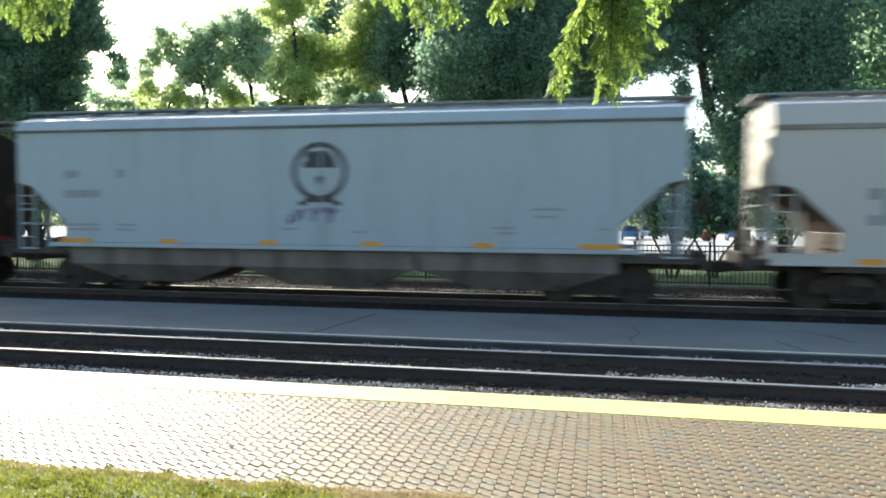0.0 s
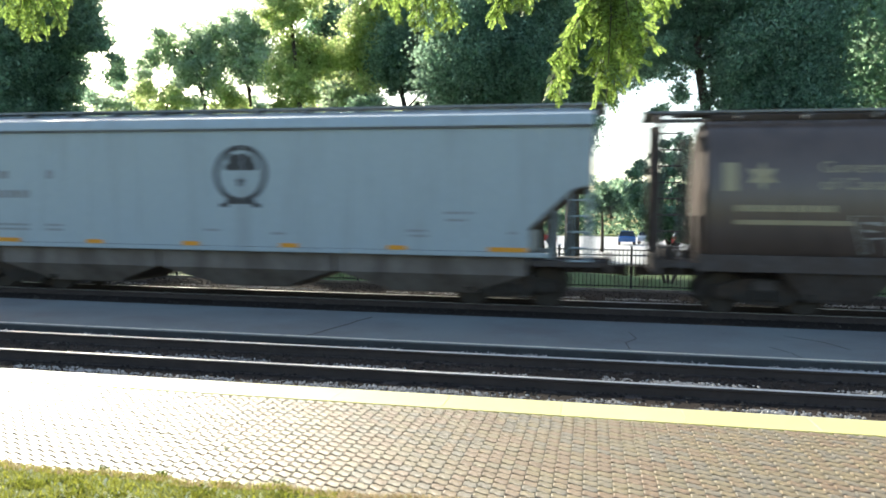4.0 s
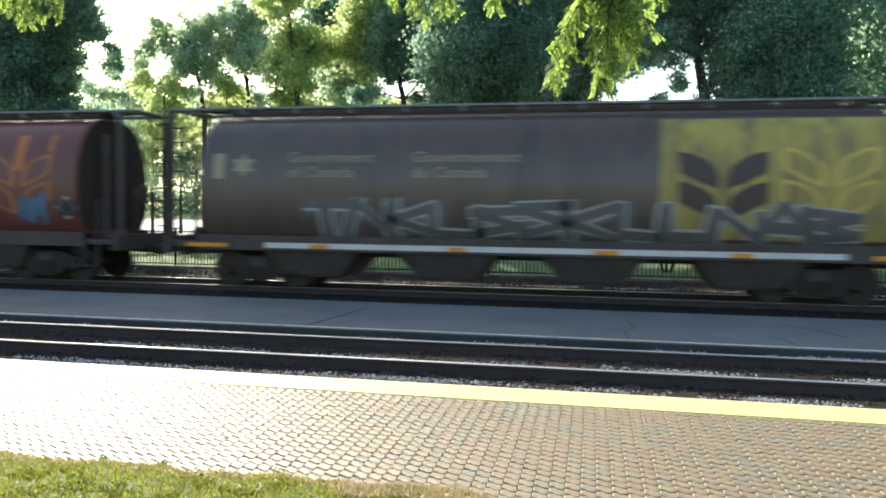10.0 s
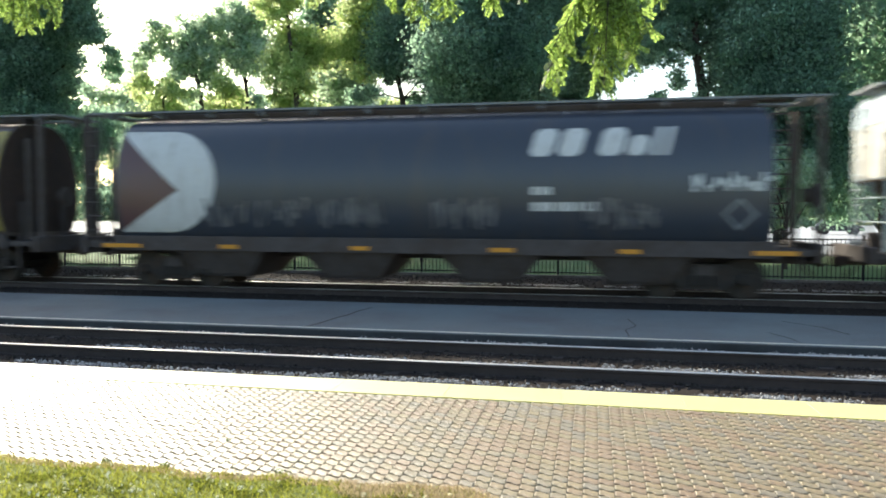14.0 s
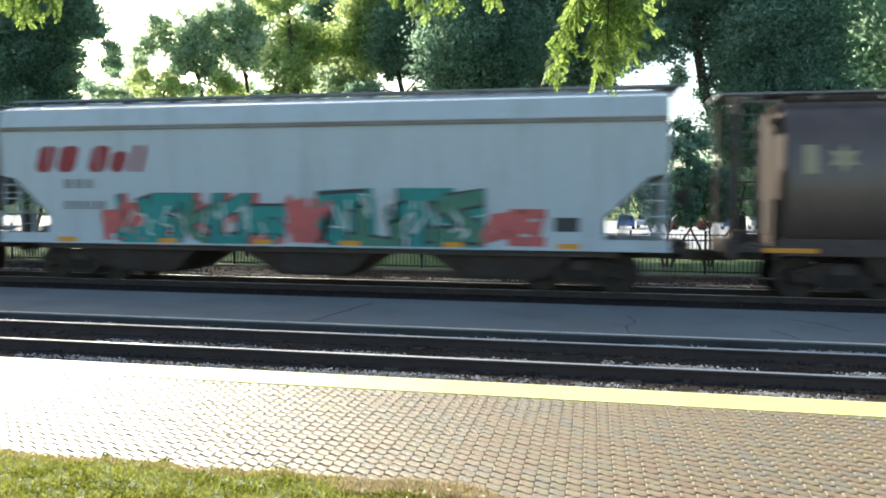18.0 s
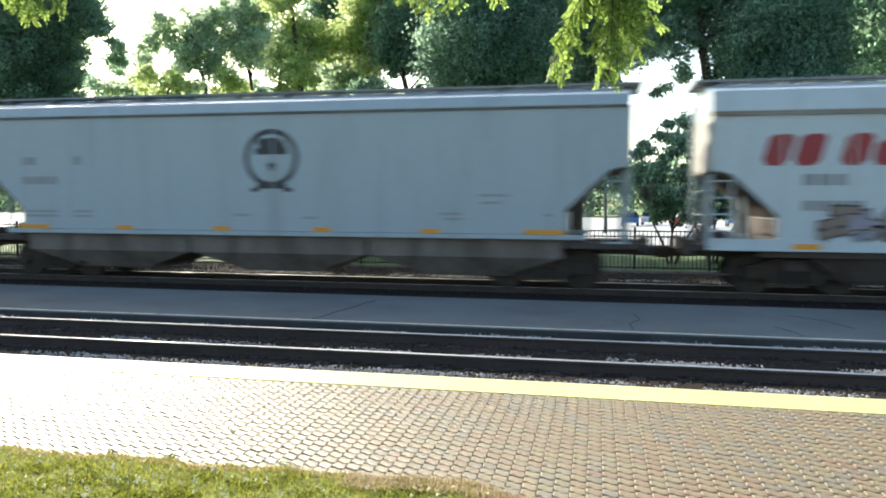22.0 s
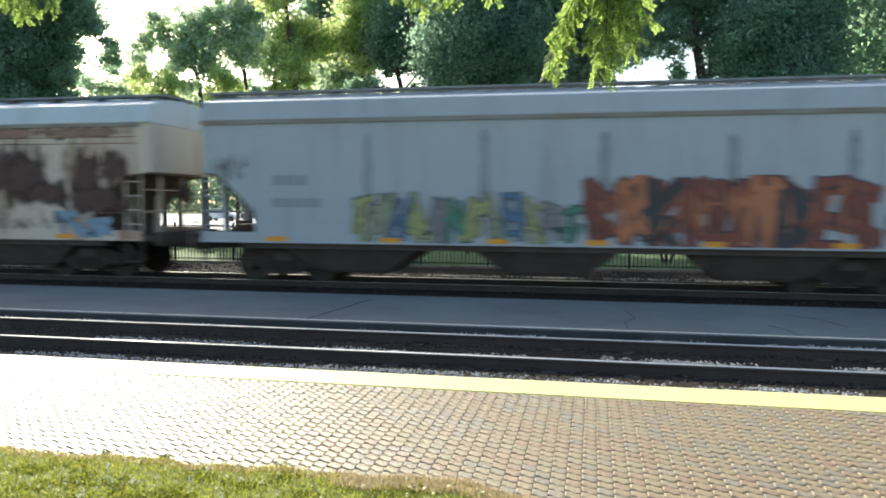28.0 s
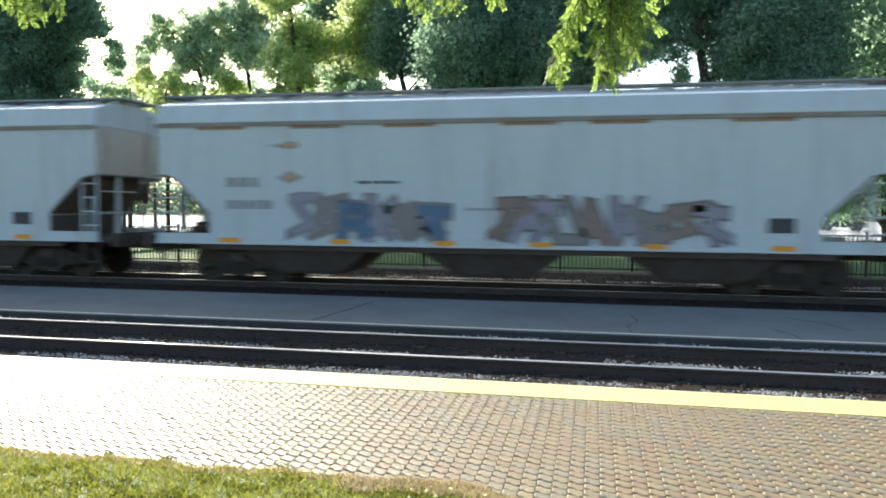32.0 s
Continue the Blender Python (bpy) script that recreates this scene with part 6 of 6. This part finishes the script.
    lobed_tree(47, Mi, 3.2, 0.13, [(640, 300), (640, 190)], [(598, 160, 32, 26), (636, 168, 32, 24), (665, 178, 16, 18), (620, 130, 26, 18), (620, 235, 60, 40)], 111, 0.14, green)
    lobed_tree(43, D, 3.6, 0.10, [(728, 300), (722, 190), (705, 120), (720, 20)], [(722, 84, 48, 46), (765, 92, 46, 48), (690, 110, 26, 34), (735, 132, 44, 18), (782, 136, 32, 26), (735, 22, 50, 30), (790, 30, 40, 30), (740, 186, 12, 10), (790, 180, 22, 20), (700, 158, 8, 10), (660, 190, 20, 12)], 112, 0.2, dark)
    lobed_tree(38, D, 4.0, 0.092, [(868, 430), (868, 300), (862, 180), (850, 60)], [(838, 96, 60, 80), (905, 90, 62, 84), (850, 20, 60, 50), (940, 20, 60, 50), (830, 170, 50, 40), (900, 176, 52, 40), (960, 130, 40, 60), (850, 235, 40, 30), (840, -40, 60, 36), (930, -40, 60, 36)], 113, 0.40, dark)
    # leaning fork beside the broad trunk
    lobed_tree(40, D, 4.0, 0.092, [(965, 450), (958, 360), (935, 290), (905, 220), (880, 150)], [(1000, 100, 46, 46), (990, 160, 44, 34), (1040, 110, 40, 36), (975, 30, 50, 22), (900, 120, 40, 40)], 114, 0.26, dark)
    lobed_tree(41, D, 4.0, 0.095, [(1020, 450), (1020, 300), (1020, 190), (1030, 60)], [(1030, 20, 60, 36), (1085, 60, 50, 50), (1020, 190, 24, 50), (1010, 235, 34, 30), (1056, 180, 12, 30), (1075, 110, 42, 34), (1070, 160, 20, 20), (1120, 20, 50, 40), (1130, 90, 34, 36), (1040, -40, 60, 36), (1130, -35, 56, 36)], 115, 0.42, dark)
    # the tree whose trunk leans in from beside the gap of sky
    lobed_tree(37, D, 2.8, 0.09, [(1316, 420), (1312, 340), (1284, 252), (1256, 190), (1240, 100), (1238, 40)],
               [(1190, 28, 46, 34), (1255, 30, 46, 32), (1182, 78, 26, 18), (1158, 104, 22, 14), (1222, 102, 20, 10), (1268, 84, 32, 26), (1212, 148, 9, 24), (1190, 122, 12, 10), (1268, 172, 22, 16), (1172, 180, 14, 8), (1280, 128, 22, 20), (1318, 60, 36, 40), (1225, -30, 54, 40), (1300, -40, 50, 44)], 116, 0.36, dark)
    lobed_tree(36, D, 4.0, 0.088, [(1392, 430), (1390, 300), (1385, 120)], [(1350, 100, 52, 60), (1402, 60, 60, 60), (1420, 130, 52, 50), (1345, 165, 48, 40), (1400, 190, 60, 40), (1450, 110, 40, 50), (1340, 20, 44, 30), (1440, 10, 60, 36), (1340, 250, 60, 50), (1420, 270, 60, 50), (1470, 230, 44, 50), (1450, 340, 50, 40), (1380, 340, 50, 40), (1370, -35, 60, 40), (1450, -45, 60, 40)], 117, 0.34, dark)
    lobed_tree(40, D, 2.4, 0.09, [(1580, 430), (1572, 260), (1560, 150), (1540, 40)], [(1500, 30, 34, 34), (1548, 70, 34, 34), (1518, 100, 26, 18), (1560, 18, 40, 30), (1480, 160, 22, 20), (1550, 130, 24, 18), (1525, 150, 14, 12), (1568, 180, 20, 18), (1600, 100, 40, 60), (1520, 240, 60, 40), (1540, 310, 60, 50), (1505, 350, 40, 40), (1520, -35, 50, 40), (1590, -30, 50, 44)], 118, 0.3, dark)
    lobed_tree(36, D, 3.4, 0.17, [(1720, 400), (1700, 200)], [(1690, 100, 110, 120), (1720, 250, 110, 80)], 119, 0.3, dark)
    # a second row of dark trees, added mostly unseen behind to shade the lawn
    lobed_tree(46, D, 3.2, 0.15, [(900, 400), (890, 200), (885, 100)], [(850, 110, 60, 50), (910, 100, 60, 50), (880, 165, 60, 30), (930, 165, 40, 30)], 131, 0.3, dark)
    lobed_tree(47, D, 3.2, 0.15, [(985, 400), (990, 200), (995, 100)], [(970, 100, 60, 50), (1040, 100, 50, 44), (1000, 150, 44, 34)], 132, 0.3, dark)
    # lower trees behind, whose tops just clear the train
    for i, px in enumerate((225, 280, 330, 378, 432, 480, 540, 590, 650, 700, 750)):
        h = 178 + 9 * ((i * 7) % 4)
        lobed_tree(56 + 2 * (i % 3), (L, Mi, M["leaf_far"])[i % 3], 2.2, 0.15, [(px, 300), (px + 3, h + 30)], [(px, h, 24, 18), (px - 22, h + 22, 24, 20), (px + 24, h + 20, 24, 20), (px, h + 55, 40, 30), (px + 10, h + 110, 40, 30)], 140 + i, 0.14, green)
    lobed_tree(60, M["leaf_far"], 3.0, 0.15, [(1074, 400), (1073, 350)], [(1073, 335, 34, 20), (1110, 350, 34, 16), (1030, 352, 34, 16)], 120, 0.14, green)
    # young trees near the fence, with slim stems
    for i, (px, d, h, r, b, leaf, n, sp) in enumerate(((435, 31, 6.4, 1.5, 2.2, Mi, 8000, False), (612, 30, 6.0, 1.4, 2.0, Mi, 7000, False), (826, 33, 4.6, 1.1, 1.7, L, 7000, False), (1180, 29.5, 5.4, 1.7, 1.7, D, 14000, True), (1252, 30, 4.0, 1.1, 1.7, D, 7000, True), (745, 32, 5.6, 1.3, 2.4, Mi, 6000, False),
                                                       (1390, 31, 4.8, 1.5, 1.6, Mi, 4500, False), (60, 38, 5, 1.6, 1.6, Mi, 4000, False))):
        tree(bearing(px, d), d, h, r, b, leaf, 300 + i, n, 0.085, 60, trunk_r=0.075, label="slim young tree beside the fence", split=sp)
    # far woods along the horizon
    rng = np.random.default_rng(77)
    n = 60000
    x = rng.uniform(-260, 190, n)
    top = 8.6 + 3.0 * np.sin(x * 0.11) * np.sin(x * 0.037 + 1) + 1.5 * np.sin(x * 0.43)
    z = rng.uniform(0, 1, n) ** 0.8 * top
    y = 150 + rng.uniform(-4, 8, n) + 3 * np.sin(x * 0.2)
    tagged(part("far_woods", leaf_mesh("far_woods", np.stack([x, y, z - 0.2], 1), 0.55, rng), M["leaf_far"]), "hazy green woods on the horizon", "trees", kind="stuff")


build_trees()


def overhang_tree():
    """A locust tree beside the viewer, whose twigs hang into the top of the view."""
    rnd, rng = random.Random(5), np.random.default_rng(5)
    t = tagged(new("locust_tree"), "overhanging locust tree with feathery bright green leaves", "tree")
    t.matrix_basis = pose(0, 0, 0)
    bm = bmesh.new()
    tube(bm, [(4.4, 1.2, 0.0), (4.3, 1.3, 1.8), (4.0, 1.6, 3.6), (3.5, 2.2, 5.2), (3.0, 2.8, 6.4)], 0.20, 0.10, 9)
    part("trunk", bm, M["bark"], t)

    boughs = bmesh.new()
    sprays = [(1080, -50, 7.0, [(973, 152), (988, 160), (1000, 130), (980, 112), (1020, 80), (1055, 112), (1058, 160), (1078, 163), (1092, 148), (1068, 130), (1138, 102), (1128, 122), (1162, 66), (1144, 80), (1110, 98), (1032, 45), (1120, 40), (1075, 60)]),
              (1150, -90, 7.2, [(1182, 2), (1160, 10), (1196, -14), (1130, 5)]), (905, -90, 7.0, [(882, 24), (890, 10), (902, -4), (925, 5), (940, -4)]),
              (750, -95, 7.0, [(745, 34), (762, 44), (735, 24), (702, 28), (790, 20), (804, 34), (770, 10), (700, 0), (664, -8)]),
              (40, -60, 7.0, [(15, 32), (35, 55), (60, 66), (86, 50), (110, 46), (136, 6), (122, 26), (60, 40), (0, 20), (95, 20)])]
    lv = []
    for px, py, d, ends in sprays:
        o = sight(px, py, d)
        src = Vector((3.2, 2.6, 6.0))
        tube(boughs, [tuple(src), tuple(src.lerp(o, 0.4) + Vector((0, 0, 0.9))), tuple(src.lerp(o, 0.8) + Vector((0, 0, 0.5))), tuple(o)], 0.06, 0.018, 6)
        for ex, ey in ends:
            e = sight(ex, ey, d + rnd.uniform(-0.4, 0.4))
            m = o.lerp(e, 0.5) + Vector((rnd.uniform(-.06, .06), 0, 0.10 + rnd.uniform(0, .1)))
            tube(boughs, [tuple(o), tuple(m), tuple(e)], 0.010, 0.003, 4)
            length = (e - o).length
            for k in range(int(20 + length * 26)):
                u = (k + rnd.random()) / (20 + length * 26)
                p = (o.lerp(m, u * 2) if u < 0.5 else m.lerp(e, u * 2 - 1))
                w = Vector((rnd.uniform(-1, 1), rnd.uniform(-1, 1), -rnd.uniform(0.5, 1.6))).normalized()
                ll = rnd.uniform(0.10, 0.19)
                side = w.cross(Vector((rnd.uniform(-1, 1), rnd.uniform(-1, 1), 0.2))).normalized()
                for j in range(7):
                    q = p + w * ll * (j + 1) / 7
                    for sg in (-1, 1):
                        lv.append((q, (side * sg + w * 0.5).normalized(), w.cross(side)))
    part("branchwork", boughs, M["bark"], t)
    verts, faces = [], []
    for q, a, nn in lv:
        s = rnd.uniform(0.026, 0.044)
        b = a.cross(nn).normalized() * s * 0.34
        i = len(verts)
        verts += [tuple(q), tuple(q + a * s * 0.5 + b), tuple(q + a * s), tuple(q + a * s * 0.5 - b)]
        faces.append((i, i + 1, i + 2, i + 3))
    part("foliage", raw("foliage", verts, faces), M["leaf_near"], t)


overhang_tree()


# ---- lawn at the viewer's feet ----
def lawn_edge(x):
    return 4.97 + 0.03 * math.sin(x * 5.1) + 0.02 * math.sin(x * 13.7) - 0.55 * max(0.0, min(1.0, (x + 0.9) / 1.4))


def build_lawn():
    xs = [-40 + i * 0.25 for i in range(0, 321)]
    bm = bmesh.new()
    a = [bm.verts.new((x, lawn_edge(x), 0.034)) for x in xs]
    b = [bm.verts.new((x, lawn_edge(x) - 0.12, 0.062)) for x in xs]
    c = [bm.verts.new((x, -28, 0.07)) for x in xs]
    for r, s in ((a, b), (b, c)):
        for i in range(len(xs) - 1):
            bm.faces.new((r[i], s[i], s[i + 1], r[i + 1]))
    bmesh.ops.recalc_face_normals(bm, faces=bm.faces[:])
    tagged(part("lawn_near", bm, M["lawn"]), "short mown lawn beside the pavers", kind="structure")
    rng = np.random.default_rng(21)

    def blades(name, n, x0, x1, depth, mat, h, label, bias=1.0):
        x = rng.uniform(x0, x1, n)
        e = np.array([lawn_edge(v) for v in x])
        y = e - rng.uniform(0, 1, n) ** bias * depth
        z = np.full(n, 0.05)
        hh = h * rng.uniform(0.5, 1.3, n)
        ang, lx, ly = rng.uniform(0, 3.14, n), rng.normal(size=n) * 0.45, rng.normal(size=n) * 0.45
        w = 0.0045
        p0 = np.stack([x - w * np.cos(ang), y - w * np.sin(ang), z], 1)
        p1 = np.stack([x + w * np.cos(ang), y + w * np.sin(ang), z], 1)
        p2 = np.stack([x + lx * hh, y + ly * hh, z + hh], 1)
        v = np.stack([p0, p1, p2], 1).reshape(-1, 3)
        tagged(part(name, raw(name, v.tolist(), np.arange(3 * n).reshape(-1, 3).tolist()), mat), label, "grass", kind="stuff")
    blades("grass_blades", 50000, -6.5, 1.2, 1.3, M["grass"], 0.040, "short green grass blades of the lawn")
    # darker clumps of broad clover-like growth
    n = 16000
    hub = np.stack([rng.uniform(-6.5, 0.9, 170), rng.uniform(0.15, 1.2, 170)], 1)[rng.integers(0, 170, n)] + rng.normal(size=(n, 2)) * 0.055
    hub[:, 1] = np.array([lawn_edge(v) for v in hub[:, 0]]) - np.clip(hub[:, 1], 0.08, 2)
    c = np.stack([hub[:, 0], hub[:, 1], rng.uniform(0.055, 0.078, n)], 1)
    tagged(part("clover_leaves", leaf_mesh("clover_leaves", c, 0.011, rng, 0.8), M["grass_dark"]), "dark green clover patches in the lawn", "clover", kind="stuff")
    blades("dry_grass", 9000, -6.5, 0.6, 0.13, M["straw"], 0.030, "dry straw-coloured grass along the lawn's edge")
    blades("dry_grass", 9000, -1.7, 0.4, 0.24, M["straw"], 0.045, "dry tuft of straw-coloured grass", 1.5)
    n = 260
    x = rng.uniform(-5.5, 0.4, n)
    y = np.array([lawn_edge(v) for v in x]) - rng.uniform(0.1, 1.0, n)
    c = np.repeat(np.stack([x, y, np.full(n, 0.10)], 1), 6, 0) + rng.normal(size=(n * 6, 3)) * 0.007
    tagged(part("clover_flowers", leaf_mesh("clover_flowers", c, 0.010, rng), M["clover"]), "small white clover flowers in the lawn", "flowers", kind="stuff")

    for x, y, r, m in ((-3.63, 5.02, 0.014, 90), (-3.13, 5.02, 0.018, 130), (-2.22, 5.08, 0.035, 40), (-2.97, 5.70, 0.008, 16)):
        c = np.array([x, y, 0.062]) + rng.normal(size=(m, 3)) * np.array([r, r * 0.7, r * 0.5])
        tagged(part("weed", leaf_mesh("weed", c, 0.009, rng, 0.5), M["weed"]), "small dark weed growing between pavers", "weed", "weeds in the paving", kind="stuff")


build_lawn()


# ---- parked cars and posts beyond the fence ----
def parked_car(x, y, col, heading, tall):
    car = tagged(new("parked_car"), col[1], "car", "parked cars")
    car.matrix_basis = pose(x, y, -0.215, 0, 0, heading)
    pm = CARPAINT[col[0]]

    def shell():
        low = [(-2.2, 0.35), (-2.25, 0.75), (-2.1, 0.92), (-1.2, 1.0), (1.1, 0.98), (2.0, 0.82), (2.22, 0.6), (2.2, 0.32)]
        return prism(bmesh.new(), low, -0.86, 0.86)

    def cabin():
        bm = bmesh.new()
        h = 1.45 + tall
        loft(bm, [[(-1.75, -0.8, 0.97), (1.0, -0.8, 0.97), (1.0, 0.8, 0.97), (-1.75, 0.8, 0.97)], [(-1.3 - tall, -0.66, h), (0.25, -0.66, h), (0.25, 0.66, h), (-1.3 - tall, 0.66, h)]])
        return bm
    part("body", cached("parked_shell", shell), pm, car)
    part("cabin", cached(("parked_cabin", tall), cabin), M["glass_dark"], car)
    part("roof", cached(("parked_roof", tall), lambda: box(bmesh.new(), -1.32 - tall, 0.27, -0.68, 0.68, 1.44 + tall, 1.50 + tall, 0.02)), pm, car)
    wh = cached("parked_wheel", lambda: rod(bmesh.new(), (0, -0.1, 0), (0, 0.1, 0), 0.33, 16))
    for sx in (-1.35, 1.4):
        for sy in (-0.78, 0.78):
            part("wheel", wh, M["under"], car, at=pose(sx, sy, 0.33))
    lamp = cached("parked_lamp", lambda: box(bmesh.new(), -0.03, 0.03, -0.18, 0.18, -0.06, 0.06, 0.01))
    for sy in (-0.62, 0.62):
        part("headlight", lamp, M["chrome"], car, at=pose(2.2, sy, 0.66))


M["glass_dark"] = surface("tinted_car_glass", (0.03, 0.04, 0.05), 0.08, 0, 5, 0.1, None, bump=0, spec=0.6)
CARPAINT = dict(white=surface("white_car_paint", (0.75, 0.75, 0.74), 0.25, 0, 5, 0.03, None, bump=0), silver=surface("silver_car_paint", (0.45, 0.47, 0.50), 0.25, 0.5, 5, 0.04, None, bump=0),
                blue=surface("blue_car_paint", (0.06, 0.15, 0.36), 0.25, 0, 5, 0.05, None, bump=0), red=surface("red_car_paint", (0.32, 0.05, 0.04), 0.25, 0, 5, 0.05, None, bump=0),
                dark=surface("dark_car_paint", (0.05, 0.055, 0.06), 0.25, 0, 5, 0.05, None, bump=0))
LABELS = [("white", "white parked car in the sunny lot"), ("silver", "silver parked car in the sunny lot"), ("blue", "blue parked car in the sunny lot"), ("dark", "dark parked car in the sunny lot"), ("red", "red parked car in the sunny lot")]
rnd_lot = random.Random(12)
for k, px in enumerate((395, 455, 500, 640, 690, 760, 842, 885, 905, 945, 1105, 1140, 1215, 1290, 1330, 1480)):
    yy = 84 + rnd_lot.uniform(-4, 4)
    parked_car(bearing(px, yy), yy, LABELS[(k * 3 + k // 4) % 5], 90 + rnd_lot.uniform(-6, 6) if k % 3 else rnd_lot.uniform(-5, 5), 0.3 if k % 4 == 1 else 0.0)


def lamp_post(px, d):
    p = tagged(new("street_lamp"), "thin black lamp post beyond the fence", "street lamp")
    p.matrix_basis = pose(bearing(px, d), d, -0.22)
    bm = bmesh.new()
    tube(bm, [(0, 0, 0), (0, 0, 0.6), (0, 0, 3.6)], 0.07, 0.045, 8)
    part("pole", bm, M["iron"], p)
    part("lantern", loft(bmesh.new(), [[(0.10 * math.cos(k * 1.047), 0.10 * math.sin(k * 1.047), 3.6) for k in range(6)], [(0.17 * math.cos(k * 1.047), 0.17 * math.sin(k * 1.047), 3.95) for k in range(6)], [(0.03 * math.cos(k * 1.047), 0.03 * math.sin(k * 1.047), 4.15) for k in range(6)]]), M["chrome"], p)


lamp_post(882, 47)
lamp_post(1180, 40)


# ---- platform pavers ----
def paver_mesh():
    # both ends swing through one wave, so that neighbours interlock; a worn chamfer runs all round
    w, l, k = 0.0534, 0.0500, 0.018
    wave = [(-1.0, 1.0), (-0.45, 0.90), (-0.16, 0.40), (0.16, -0.40), (0.45, -0.90), (1.0, -1.0)]
    out = [(a * w, l + b * k, 1) for a, b in wave] + [(a * w, -l + b * k, -1) for a, b in wave[::-1]]
    out = out[::-1]
    bm = bmesh.new()
    loft(bm, [[(x, y, -0.02) for x, y, _ in out], [(x, y, 0.013) for x, y, _ in out], [(x * 0.982, y - e * 0.0065, 0.0185) for x, y, e in out],
              [(x * 0.88, (y - e * l) * 0.95 + e * 0.016, 0.0220) for x, y, e in out]])
    return bm


def build_pavers():
    rnd = random.Random(31)
    me = cached("paver", paver_mesh)
    co = np.array([v.co[:] for v in me.vertices])
    polys = [tuple(p.vertices) for p in me.polygons]
    field = tagged(new("paved_platform"), "sunlit interlocking grey-brown concrete pavers of the platform", kind="structure")
    verts, faces, count = [], [], 0
    pitch, length = 0.108, 0.115
    for i in range(-125, 110):
        x = i * pitch
        for j in range(-1, 60):
            y = 7.465 - j * length
            if y < lawn_edge(x) - 0.05 or y < 1.5 or y > 7.49:
                continue
            m = pose(x, y, 0.029 + rnd.uniform(-0.002, 0.002), rnd.uniform(-1.0, 1.0), rnd.uniform(-1.0, 1.0), rnd.uniform(-0.8, 0.8))
            if -0.9 < x < 2.4 and 4.6 < y < 6.7 and count < 300:
                part("paver", me, M["paver"], field, at=m)
                count += 1
            else:
                k = len(verts)
                r = np.array(m.to_3x3())
                verts += (co @ r.T + np.array(m.translation)).tolist()
                faces += [tuple(v + k for v in p) for p in polys]
    rest = part("pavers", raw("pavers", verts, faces), M["paver"], field)
    rest["kind"] = "stuff"


build_pavers()


def motions():
    for c, x in zip(CARS, CENTRES):
        walk(c, [(t, pose(x + SPEED * t, TRACK_Y, 0)) for t in (0.0, 8.0, 16.0, 24.0, 32.0)])
    turn_rate = math.degrees(SPEED / 0.457) / FPS
    for off in (-0.889, 0.889):
        group = [w for w, o in WHEELS if o == off]
        walk(group[0], [(i / FPS, pose(off, 0, 0.457, 0, i * turn_rate, 0)) for i in range(961)])
        lead = group[0].animation_data
        for w in group[1:]:
            w.rotation_mode = "QUATERNION"
            keys = w.animation_data_create()
            keys.action, keys.action_slot = lead.action, lead.action_slot


motions()
